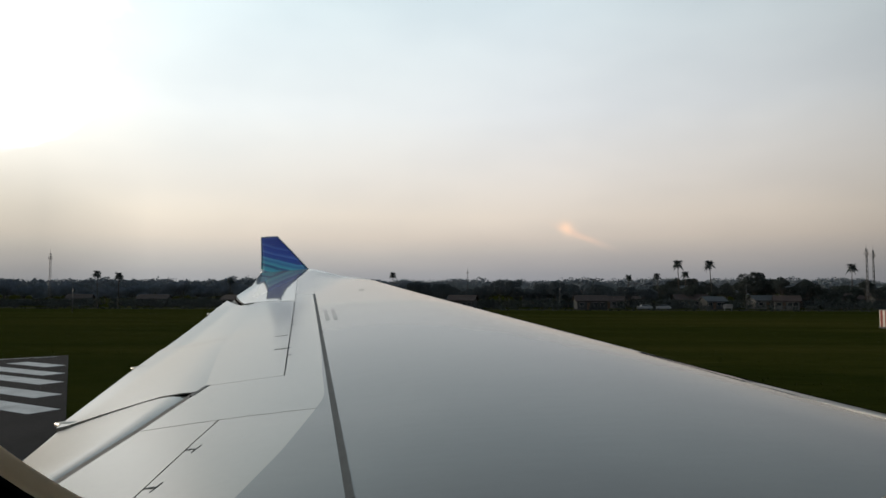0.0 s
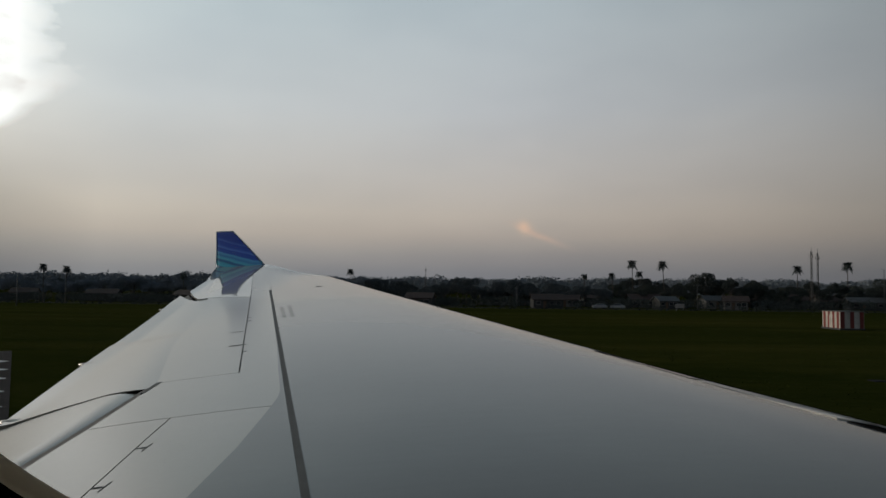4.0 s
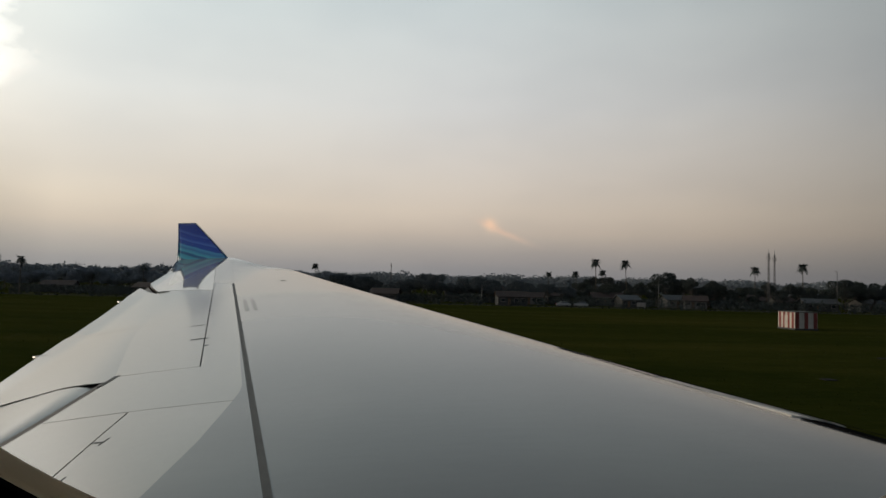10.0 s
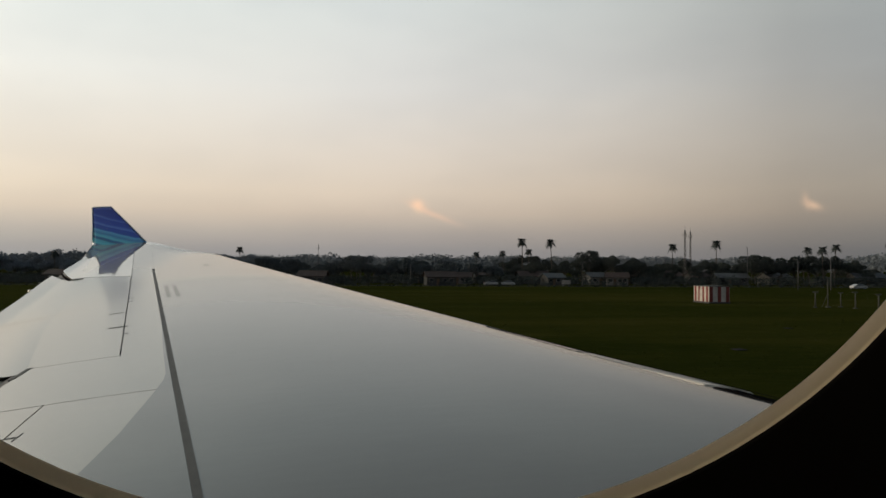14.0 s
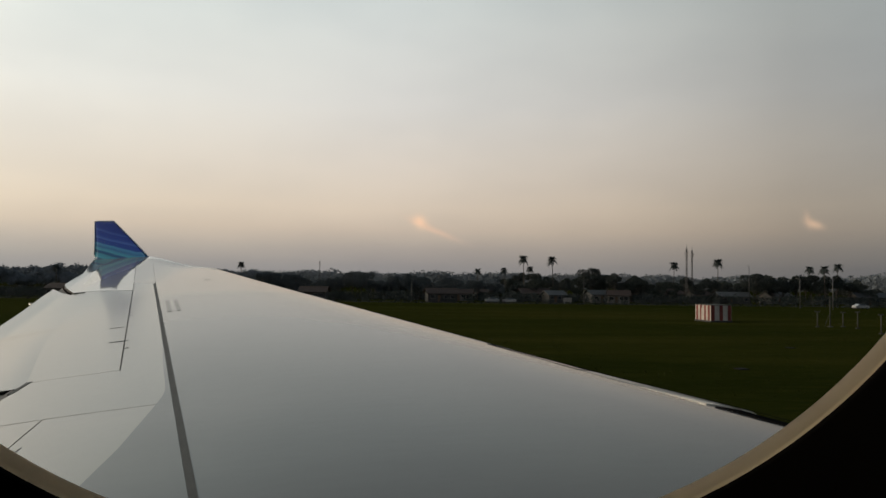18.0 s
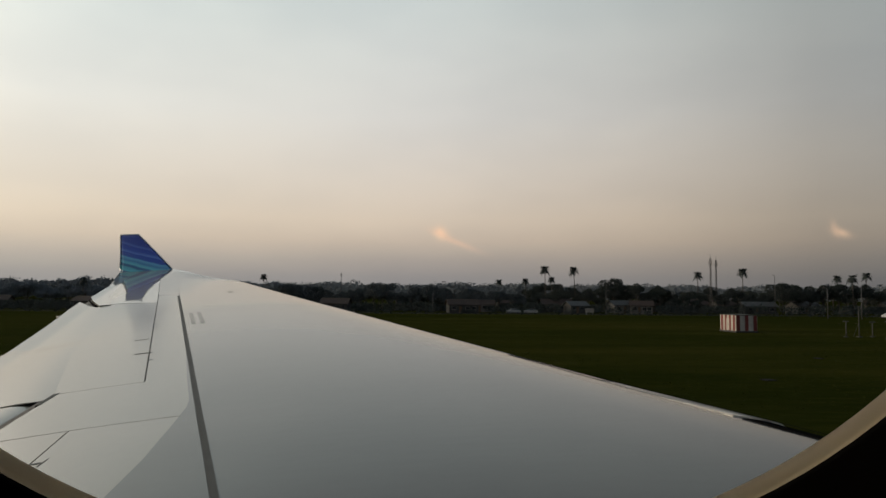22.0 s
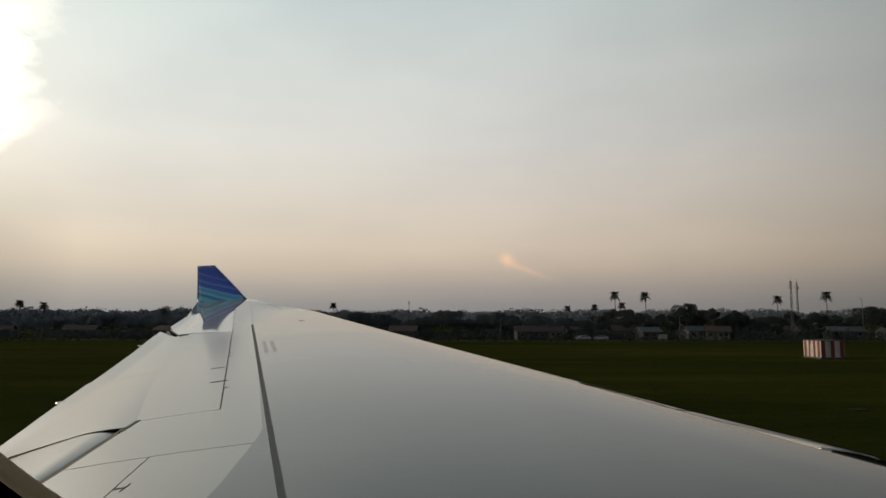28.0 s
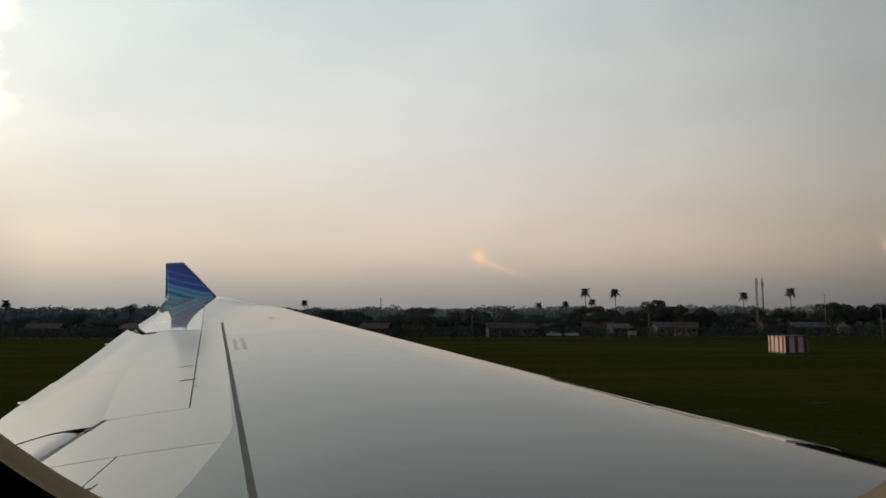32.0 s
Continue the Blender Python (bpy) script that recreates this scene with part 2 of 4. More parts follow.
def let_light_through(m, color, share):
    """Mixes a translucent share into a material, for thin soft rubber."""
    t = m.node_tree
    p, out = t.nodes["Principled BSDF"], t.nodes["Material Output"]
    tr, mx = t.nodes.new("ShaderNodeBsdfTranslucent"), t.nodes.new("ShaderNodeMixShader")
    tr.inputs[0].default_value = (*color, 1)
    mx.inputs[0].default_value = share
    wire(t, p.outputs[0], mx.inputs[1])
    wire(t, tr.outputs[0], mx.inputs[2])
    wire(t, mx.outputs[0], out.inputs[0])


let_light_through(M_RIM, (0.96, 0.86, 0.70), 0.85)
M_CABIN = material("dark_cabin_plastic", (0.006, 0.0055, 0.005), 0.9, vary=0.12, fine=90, spec=0.03)
M_SKIN = material("white_fuselage_paint", (0.82, 0.82, 0.80), 0.6, vary=0.04)


def pane_acrylic():
    """Clear pane that scatters a small share of the light forwards."""
    m = bpy.data.materials.new("hazed_clear_acrylic")
    m.use_nodes = True
    t = m.node_tree
    t.nodes.clear()
    out, mx = t.nodes.new("ShaderNodeOutputMaterial"), t.nodes.new("ShaderNodeMixShader")
    clear, haze = t.nodes.new("ShaderNodeBsdfTransparent"), t.nodes.new("ShaderNodeBsdfRefraction")
    haze.inputs["Roughness"].default_value, haze.inputs["IOR"].default_value = 0.75, 1.25
    mx.inputs[0].default_value = 0.008
    wire(t, clear.outputs[0], mx.inputs[1])
    wire(t, haze.outputs[0], mx.inputs[2])
    wire(t, mx.outputs[0], out.inputs[0])
    return m


M_PANE = pane_acrylic()


def winglet_paint():
    m = bpy.data.materials.new("winglet_blue_paint")
    m.use_nodes = True
    t = m.node_tree
    p = t.nodes["Principled BSDF"]
    co = t.nodes.new("ShaderNodeTexCoord")
    sep = t.nodes.new("ShaderNodeSeparateXYZ")
    wire(t, co.outputs["Object"], sep.inputs[0])
    x, z = sep.outputs[0], sep.outputs[2]
    n = t.nodes.new("ShaderNodeTexNoise")
    n.inputs["Scale"].default_value, n.inputs["Detail"].default_value = 1.1, 2
    wire(t, co.outputs["Object"], n.inputs["Vector"])
    # feather-like streaks that fan from the root of the leading edge
    h = math_node(t, "ADD", z, math_node(t, "MULTIPLY", math_node(t, "MULTIPLY", x, x), -0.045))
    h = math_node(t, "ADD", h, math_node(t, "MULTIPLY", x, 0.28))
    h = math_node(t, "ADD", h, math_node(t, "MULTIPLY", n.outputs[0], 0.12))
    tone = ramp_node(t, math_node(t, "DIVIDE", h, 2.0, clamp=True), [
        (0.0, (0.018, 0.096, 0.217)), (0.07, (0.030, 0.160, 0.319)), (0.085, (0.105, 0.576, 0.696)), (0.15, (0.075, 0.448, 0.609)), (0.165, (0.018, 0.112, 0.290)), (0.20, (0.030, 0.192, 0.435)), (0.215, (0.135, 0.608, 0.754)),
        (0.26, (0.090, 0.432, 0.667)), (0.275, (0.045, 0.240, 0.551)), (0.33, (0.135, 0.512, 0.797)), (0.35, (0.021, 0.096, 0.522)), (0.42, (0.021, 0.080, 0.522)), (0.435, (0.120, 0.272, 0.754)), (0.48, (0.027, 0.088, 0.551)),
        (0.55, (0.021, 0.067, 0.493)), (0.565, (0.090, 0.192, 0.667)), (0.61, (0.021, 0.064, 0.464)), (1.0, (0.015, 0.038, 0.30))])
    wire(t, tone, p.inputs["Base Color"])
    p.inputs["Roughness"].default_value, p.inputs["Coat Weight"].default_value, p.inputs["Coat Roughness"].default_value = 0.3, 1.0, 0.08
    return m


M_WINGLET = winglet_paint()


# ---- shape helpers ----
def mesh_of(name, verts, faces, mat=None, smooth=False):
    me = bpy.data.meshes.new(name)
    me.from_pydata([tuple(v) for v in verts], [], faces)
    me.update()
    if mat:
        me.materials.append(mat)
    if smooth:
        me.polygons.foreach_set("use_smooth", [True] * len(me.polygons))
    return me


def part(name, me, parent=None, label="", at=None):
    ob = new(name, me)
    if parent:
        ob.parent = parent
    if at is not None:
        ob.matrix_basis = at
    if label:
        tagged(ob, label)
    return ob


def thing(name, label, category, group="", kind="", at=None):
    ob = new(name)
    ob.empty_display_size = 0.2
    if at is not None:
        ob.matrix_basis = at
    return tagged(ob, label, category, group, kind)


def box_mesh(name, x, y, z, mat, bevel=0.0, cx=0.0, cy=0.0, cz=0.0):
    """A bevelled box, its base centre at (cx, cy, cz)."""
    bm = bmesh.new()
    bmesh.ops.create_cube(bm, size=1.0)
    bmesh.ops.scale(bm, vec=(x, y, z), verts=bm.verts)
    bmesh.ops.translate(bm, vec=(cx, cy, cz + z / 2), verts=bm.verts)
    if bevel:
        bmesh.ops.bevel(bm, geom=list(bm.edges), offset=bevel, segments=2, affect="EDGES", profile=0.6)
    me = bpy.data.meshes.new(name)
    bm.to_mesh(me)
    bm.free()
    me.materials.append(mat)
    return me


def tube_mesh(name, path, radii, mat, sides=8, cap=True):
    """A round tube along a path of points."""
    verts, faces = [], []
    for i, p in enumerate(path):
        p = Vector(p)
        q = Vector(path[min(i + 1, len(path) - 1)]) - Vector(path[max(i - 1, 0)])
        q = q.normalized() if q.length > 1e-6 else Vector((0, 0, 1))
        a = q.orthogonal().normalized() if abs(q.z) < 0.9 else Vector((1, 0, 0))
        a = (a - q * a.dot(q)).normalized()
        b = q.cross(a)
        for k in range(sides):
            w = 2 * math.pi * k / sides
            verts.append(p + (a * math.cos(w) + b * math.sin(w)) * radii[i])
    for i in range(len(path) - 1):
        for k in range(sides):
            k2 = (k + 1) % sides
            faces.append((i * sides + k, i * sides + k2, (i + 1) * sides + k2, (i + 1) * sides + k))
    if cap:
        faces.append(tuple(range(sides))[::-1])
        faces.append(tuple(range((len(path) - 1) * sides, len(path) * sides)))
    return mesh_of(name, verts, faces, mat, True)


# ---- the aircraft: wing seen from the cabin window ----
# x ahead to the nose, y outboard from the window, z up from the ground; the window stands 5.7 m up.
def lerp_at(v, xs, ys):
    return float(np.interp(v, xs, ys))


def le_x(y):
    base = 7.44 - 0.5417 * y
    if y > 25.0:
        base -= 2.05 * ((y - 25.0) / 2.0) ** 1.6
    return base


def le_z(y):
    return 3.745 + 0.0911 * y + 0.06 * (max(0.0, y - 14.0) / 13.0) ** 2


def chord(y):
    return lerp_at(y, (0, 7.5, 26.5), (10.6, 7.3, 2.7))


def wing_z(x, y):
    """Height of the upper skin."""
    c, lx = chord(y), 7.44 - 0.5417 * y
    d = lx - x
    u = min(max(d / c, 0.0), 1.3)
    z = le_z(y) - lerp_at(y, (0, 7, 27), (0.055, 0.035, 0.02)) * d + 0.122 * u ** 0.62 * (1 - u) * c * lerp_at(y, (17, 25), (1.0, 0.4))
    if d < 0:
        z -= 1.6 * d * d + 0.25 * -d
    if y > 14.0:
        aft = min(1.0, max(0.0, (lerp_at(y, (14, 27), (-5.6, -7.4)) - x) / 2.0))
        aft = aft * aft * (3 - 2 * aft)
        z += aft * lerp_at(y, (12.5, 14.4, 18.8, 26.0), (0.0, -0.028, 0.045, 0.0)) + aft * 0.33 * ((y - 14.0) / 13.0) ** 1.15 + (1 - aft) * 0.06 * (max(0.0, y - 25.5) / 1.4) ** 1.4
    return z


TE_Y = (0.0, 5.0, 7.1, 7.5, 8.9, 11.8, 14.4, 17.9, 20.1, 22.4, 24.5, 27.0)
TE_X = (-4.6, -5.4, -5.92, -6.05, -6.52, -7.37, -8.09, -8.89, -9.42, -9.90, -10.60, -11.45)


def te_x(y):
    return lerp_at(y, TE_Y, TE_X)


def strip_x(y):
    return 0.42 - 0.354 * y


def spoiler_x(y):
    return -0.29 - 0.3487 * y


def fold_x(y):
    return spoiler_x(y) - lerp_at(y, (9.4, 12.6, 20.0), (1.17, 1.36, 1.15))


def inner_flap_x(y):
    return -4.22 - 0.054 * y


def c_line_x(y):
    return -2.675 - 0.13 * y


def skin_panel(name, xa, xb, y0, y1, ny, nx, mat, parent, lift=0.0, lift_end=None, thick=0.03, label="", trim0=0.0, trim1=0.0, raise_aft=0.0, nose=0.0, nose_end=None, skew0=0.0, skew1=0.0):
    """A curved skin panel between two spanwise lines xa (ahead) and xb (aft), with thickness."""
    top = []
    for j in range(ny + 1):
        for i in range(nx + 1):
            s = i / nx
            y = y0 + (y1 - y0) * j / ny + max(0.0, s - 0.36) * (skew0 * (1 - j / ny) + skew1 * j / ny)
            a, b = xa(y) - trim0, xb(y) + trim1
            x = a + (b - a) * s
            top.append((x, y, wing_z(x, y) + lift + (0.0 if lift_end is None else (lift_end - lift) * j / ny) + raise_aft * s * s - (nose + (0.0 if nose_end is None else (nose_end - nose) * j / ny)) * max(0.0, 1 - s / 0.26) ** 2))
    n, w = len(top), nx + 1
    verts = top + [(x, y, z - thick) for x, y, z in top]
    faces = []
    for j in range(ny):
        for i in range(nx):
            q = (j * w + i, j * w + i + 1, (j + 1) * w + i + 1, (j + 1) * w + i)
            faces.append(q[::-1])
            faces.append(tuple(k + n for k in q))
    ring = list(range(w)) + [j * w + nx for j in range(1, ny + 1)] + [ny * w + i for i in range(nx - 1, -1, -1)] + [j * w for j in range(ny - 1, 0, -1)]
    for k, a in enumerate(ring):
        b = ring[(k + 1) % len(ring)]
        faces.append((a, b, b + n, a + n))
    me = mesh_of(name, verts, faces, mat)
    me.polygons.foreach_set("use_smooth", [True] * (2 * nx * ny) + [False] * len(ring))
    me.set_sharp_from_angle(angle=radians(40))
    return part(name, me, parent, label)


def build_wing():
    wing = thing("aircraft_wing", "long pale grey airliner wing with drooped flaps and blue winglet", "aircraft wing")
    # closed inner body, coloured dark so the joints above it look shaded
    secs = []
    for j in range(28):
        y = -0.75 + 27.5 * j / 27
        a, b = le_x(y), te_x(y) + 0.12
        ring = []
        for i in range(15):
            s = i / 14
            x = a + (b - a) * s
            ring.append((x, y, wing_z(x, y) - 0.10))
        for i in range(13, 0, -1):
            s = i / 14
            x = a + (b - a) * s
            ring.append((x, y, wing_z(x, y) - 0.10 - 0.36 * chord(y) * s ** 0.6 * (1 - s) ** 0.9))
        secs.append(ring)
    w = len(secs[0])
    verts = [v for r in secs for v in r]
    faces = [(j * w + i, (j + 1) * w + i, (j + 1) * w + (i + 1) % w, j * w + (i + 1) % w) for j in range(len(secs) - 1) for i in range(w)]
    faces += [tuple(range(w)), tuple(range((len(secs) - 1) * w, len(secs) * w))[::-1]]
    part("wing_body", mesh_of("wing_body", verts, faces, M_CORE, True), wing, "inner structure coloured dark to shade the skin joints")

    def slat_back(y):
        return le_x(y) - lerp_at(y, (5, 9.5, 12, 24), (0.62, 0.52, 0.42, 0.30))
    # fixed skin and movable surfaces, each with its own joint
    skin_panel("wing_skin", slat_back, strip_x, -0.75, 26.28, 60, 26, M_GREY, wing, trim0=0.007, label="smooth grey painted upper skin")
    skin_panel("inner_leading_edge", lambda y: le_x(y) + 0.10, slat_back, -0.75, 6.86, 14, 7, M_BLACK, wing, lift=-0.012)
    skin_panel("slat", lambda y: le_x(y) + 0.10, slat_back, 6.87, 8.60, 12, 7, M_NOSE, wing, lift=0.025, lift_end=0.003, raise_aft=-0.012, label="pale leading edge slat")
    skin_panel("slat", lambda y: le_x(y) + 0.10, slat_back, 8.605, 15.6, 18, 7, M_GREY, wing, lift=0.003, lift_end=0.0, raise_aft=-0.003, label="pale grey leading edge slat")
    skin_panel("slat", lambda y: le_x(y) + 0.10, slat_back, 15.605, 24.9, 22, 7, M_GREY, wing, lift=0.0, label="pale grey leading edge slat")
    skin_panel("wing_tip_edge", lambda y: le_x(y) + 0.06, slat_back, 24.91, 26.28, 14, 7, M_NOSE, wing, lift=0.002)
    slat_line = lambda y: le_x(y) - lerp_at(y, (5.5, 7.0, 7.4, 8.0, 8.8, 10.5), (0.20, 0.23, 0.31, 0.39, 0.41, 0.38))
    skin_panel("slat_joint", slat_line, lambda y: slat_line(y) - lerp_at(y, (7.0, 10.4), (0.08, 0.05)), 6.3, 10.4, 40, 1, M_BLACK, wing, lift=0.035, lift_end=0.006, thick=0.004, label="thin dark joint behind the slat")
    skin_panel("slat_seal", lambda y: slat_back(y) + 0.26, lambda y: slat_back(y) + 0.0, 4.2, 6.78, 8, 2, M_BLACK, wing, lift=0.012, label="black rubber seal beside the slat")
    skin_panel("sealant_strip", strip_x, lambda y: strip_x(y) - 0.068, -0.75, 20.15, 60, 2, M_SEAL, wing, lift=0.004, label="dark grey sealant strip")
    aft0 = lambda y: strip_x(y) - 0.07
    skin_panel("rear_skin", strip_x, spoiler_x, 20.16, 26.28, 20, 8, M_GREY, wing, trim0=0.004, trim1=0.005)
    skin_panel("rear_skin", aft0, spoiler_x, 9.456, 20.15, 34, 8, M_WHITE, wing, trim1=0.009, label="pale painted rear skin")
    skin_panel("rear_skin", aft0, inner_flap_x, 7.619, 9.453, 10, 12, M_WHITE, wing, trim1=0.006, lift=0.002)
    skin_panel("rear_skin", aft0, c_line_x, -0.75, 7.616, 24, 10, M_WHITE, wing, trim1=0.007)
    skin_panel("walkway_panel", aft0, lambda y: lerp_at(y, (0, 5.2, 6.3, 7.15, 8.0, 8.25, 9.4, 11.2), (-2.5, -2.39, -2.40, -2.47, -2.555, -2.62, -3.02, -3.62)), -0.75, 11.2, 44, 4, M_GREY, wing, lift=0.004, label="grey painted walkway area")
    skin_panel("outer_spoiler", spoiler_x, fold_x, 9.475, 16.4, 24, 8, M_WHITE, wing, trim0=0.010, label="pale spoiler panel")
    skin_panel("outer_spoiler", spoiler_x, fold_x, 16.403, 18.62, 14, 8, M_WHITE, wing, trim0=0.010, label="pale outer spoiler panel")
    skin_panel("inner_spoiler", c_line_x, inner_flap_x, 1.8, 7.61, 16, 8, M_WHITE, wing, trim0=0.009, label="pale inner spoiler panel")
    skin_panel("inner_spoiler", c_line_x, inner_flap_x, -0.75, 1.79, 6, 8, M_WHITE, wing, trim0=0.009)
    skin_panel("outer_flap", lambda y: fold_x(y) + 0.06, lambda y: te_x(y) - 0.05, 9.38, 16.4, 30, 14, M_WHITE, wing, lift=-0.022, raise_aft=-0.05, nose=0.05, nose_end=0.0, thick=0.04, label="drooped outer flap", skew0=-1.05)
    skin_panel("inner_flap", lambda y: inner_flap_x(y) - 0.13, te_x, -0.75, 9.325, 26, 34, M_WHITE, wing, lift=-0.030, raise_aft=-0.07, nose=0.085, thick=0.04, label="drooped inner flap set below the spoilers", skew1=-1.05)
    skin_panel("inner_aileron", lambda y: fold_x(y) + 0.06, lambda y: te_x(y) - 0.05, 16.403, 18.62, 12, 14, M_WHITE, wing, lift=-0.022, raise_aft=-0.05, thick=0.04, label="pale inner aileron", skew1=2.3)
    # Added black strip: the slit's shade under the aileron end.
    skin_panel("aileron_end_gap_shade", fold_x, lambda y: te_x(y) + 0.2, 18.63, 18.68, 1, 14, M_BLACK, wing, lift=-0.03, raise_aft=0.03, thick=0.06, skew0=2.3, skew1=2.3, label="black strip giving the shaded slit below the raised aileron")
    skin_panel("aileron_hinge_panel", spoiler_x, fold_x, 18.66, 26.28, 24, 8, M_TIP, wing, trim0=0.006)
    skin_panel("outer_aileron", fold_x, lambda y: te_x(y) + 0.24, 18.66, 26.28, 30, 14, M_TIP, wing, raise_aft=0.05, skew0=2.3, label="glossy pale aileron standing slightly raised")
    skin_panel("wing_tip_cap", lambda y: le_x(y) + 0.03, lambda y: te_x(y) + 0.22, 26.285, 27.02, 8, 30, M_TIP, wing, label="pale wing tip cap below the winglet")
    # cove shade put into a grey strip, and the gap beside the flap end
    skin_panel("flap_cove", lambda y: inner_flap_x(y) + 0.004, lambda y: inner_flap_x(y) - lerp_at(y, (4, 9.3), (0.16, 0.14)), -0.75, 9.29, 20, 2, M_COVE, wing, lift=-0.022, thick=0.02, label="grey strip that paints the shade in the flap cove")
    # Black strip added so the gap between the flaps reads as shade.
    skin_panel("flap_end_gap_shade", lambda y: fold_x(y) + 0.30, lambda y: te_x(y) + 0.05, 9.335, 9.372, 1, 14, M_BLACK, wing, lift=-0.03, raise_aft=-0.07, thick=0.04, label="black strip giving the shaded gap at the outer flap end", skew0=-1.05, skew1=-1.05)
    skin_panel("flap_end_seal", lambda y: inner_flap_x(y) + 0.02, lambda y: inner_flap_x(y) - 0.05, 9.0, 9.5, 4, 2, M_SEAL, wing, lift=0.006)

    def small(name, x, y, sx, sy, sz, mat, turn=0.0, lift=0.0):
        me = box_mesh(name, sx, sy, sz, mat, min(sx, sy, sz) * 0.3)
        part(name, me, wing, at=pose(x, y, wing_z(x, y) + lift, 0, 0, turn))
    for y, x0, x1 in ((11.58, -0.24, 0.05), (10.96, 0.01, 0.07), (12.99, -0.30, -0.05), (14.75, 0.0, 0.09), (14.28, 0.0, 0.09)):
        xs = spoiler_x(y)
        skin_panel("hinge_fitting", lambda v, k=xs + x1: k, lambda v, k=xs + x0: k, y - (0.028 if y < 12 else 0.012), y + (0.028 if y < 12 else 0.012), 1, 4, M_SEAL, wing, lift=0.004, thick=0.003)
    for y in (6.63, 5.70):
        xs = c_line_x(y)
        skin_panel("hinge_fitting", lambda v, k=xs + 0.10: k, lambda v, k=xs: k, y - 0.012, y + 0.012, 1, 3, M_SEAL, wing, lift=0.004, thick=0.003)
        skin_panel("hinge_bolt", lambda v, k=xs + 0.122: k, lambda v, k=xs + 0.112: k, y - 0.10, y + 0.10, 4, 1, M_SEAL, wing, lift=0.004, thick=0.003)
    for dx in (0.12, 0.30):
        skin_panel("placard", lambda y, d=dx: strip_x(y) + d + 0.085, lambda y, d=dx: strip_x(y) + d, 14.3, 16.0, 6, 2, M_PLAC, wing, lift=0.005, thick=0.003)
    small("access_fitting", -5.4, 20.6, 0.16, 0.10, 0.006, M_GREY, 10)
    # flap track fairings: tapering bodies under the flaps, tails just past the trailing edge
    for y, ln, r in ((8.95, 3.2, 0.24), (12.3, 2.8, 0.21), (18.1, 2.2, 0.16)):
        x0 = te_x(y)
        zt = wing_z(x0, y) - 0.05
        pts = [(x0 - 0.17 + ln * s, y + 0.02 * s, zt - 0.05 - 0.30 * math.sin(min(1, s * 1.3) * math.pi * 0.5) + 0.04 * s) for s in (0, 0.04, 0.1, 0.2, 0.4, 0.65, 0.9, 1.0)]
        part("flap_track_fairing", tube_mesh("flap_track_fairing", pts, [r * k for k in (0.10, 0.28, 0.5, 0.75, 1.0, 1.0, 0.6, 0.2)], M_WHITE, 12), wing, "pale tapered flap track fairing")
    # winglet: a tapered blade with rounded edges
    base_le, base_te = Vector((-9.235, 27.0, 6.54)), Vector((-11.24, 27.0, 6.48))
    top_le, top_te = Vector((-10.895, 27.75, 7.935)), Vector((-11.61, 27.75, 7.915))
    rows_n, cols = 12, 12
    verts, faces = [], []
    for j in range(rows_n + 1):
        s = -0.17 + 1.17 * j / rows_n
        bend = Vector((0, -0.10 * (1 - s) ** 3, 0))
        a, b = base_le.lerp(top_le, s) + bend, base_te.lerp(top_te, s) + bend
        ring = []
        for sign in (1, -1):
            rng = range(cols + 1) if sign == 1 else range(cols - 1, 0, -1)
            for i in rng:
                u = i / cols
                th = (0.085 * (1 - 0.5 * max(0.0, s))) * (u ** 0.5) * (1 - u) ** 0.8 + 0.006
                ring.append(a.lerp(b, u) + Vector((0, sign * th, 0)))
        verts += ring
    w = 2 * cols
    for j in range(rows_n):
        for i in range(w):
            faces.append((j * w + i, j * w + (i + 1) % w, (j + 1) * w + (i + 1) % w, (j + 1) * w + i))
    faces += [tuple(range(w))[::-1], tuple(range(rows_n * w, (rows_n + 1) * w))]
    o = Vector((-11.24, 27.0, 6.46))
    part("winglet", mesh_of("winglet", [v - o for v in verts], faces, M_WINGLET, True), wing, "upright blue winglet with pale feather streaks", pose(*o))
    part("trailing_edge_trim", tube_mesh("trailing_edge_trim", [base_te.lerp(top_te, k / 6) + Vector((-0.008, -0.10 * (1 - k / 6) ** 3 - 0.004, 0)) for k in range(7)], [0.006] + [0.016] * 6, M_SKIN, 6), wing, "white winglet trailing edge")
    part("leading_edge_trim", tube_mesh("leading_edge_trim", [base_le.lerp(top_le, k / 6) + Vector((0.012, -0.10 * (1 - k / 6) ** 3 - 0.004, 0)) for k in range(7)], [0.006] + [0.016] * 6, M_SKIN, 6), wing, "white winglet leading edge")
    part("top_edge_trim", tube_mesh("top_edge_trim", [top_te.lerp(top_le, k / 4) + Vector((0, 0, 0.008)) for k in range(5)], [0.026] * 5, M_SKIN, 6), wing)
    pts = [(-9.9, 26.93, 6.36), (-9.5, 26.92, 6.37), (-9.15, 26.90, 6.36), (-8.8, 26.86, 6.33), (-8.4, 26.80, 6.30), (-8.05, 26.75, 6.27)]
    part("winglet_fairing", tube_mesh("winglet_fairing", pts, [0.06, 0.12, 0.12, 0.085, 0.045, 0.012], M_NOSE, 10), wing, "white fairing ahead of the winglet root")
    return wing


build_wing()

# ---- cabin window and fuselage ----
WY, WXC, WZC, WA, WB, WN = 0.122, -0.0299, 5.7 + 0.1476, 0.1391, 0.1793, 2.2124


def egg(grow, y, n=220):
    """Points of the window's rounded outline, grown by so many metres."""
    pts = []
    for k in range(n):
        w = 2 * math.pi * k / n
        c, s = math.cos(w), math.sin(w)
        r = (abs(c / (WA + grow)) ** WN + abs(s / (WB + grow)) ** WN) ** (-1 / WN)
        pts.append((WXC + r * c, y, WZC + r * s))
    return pts


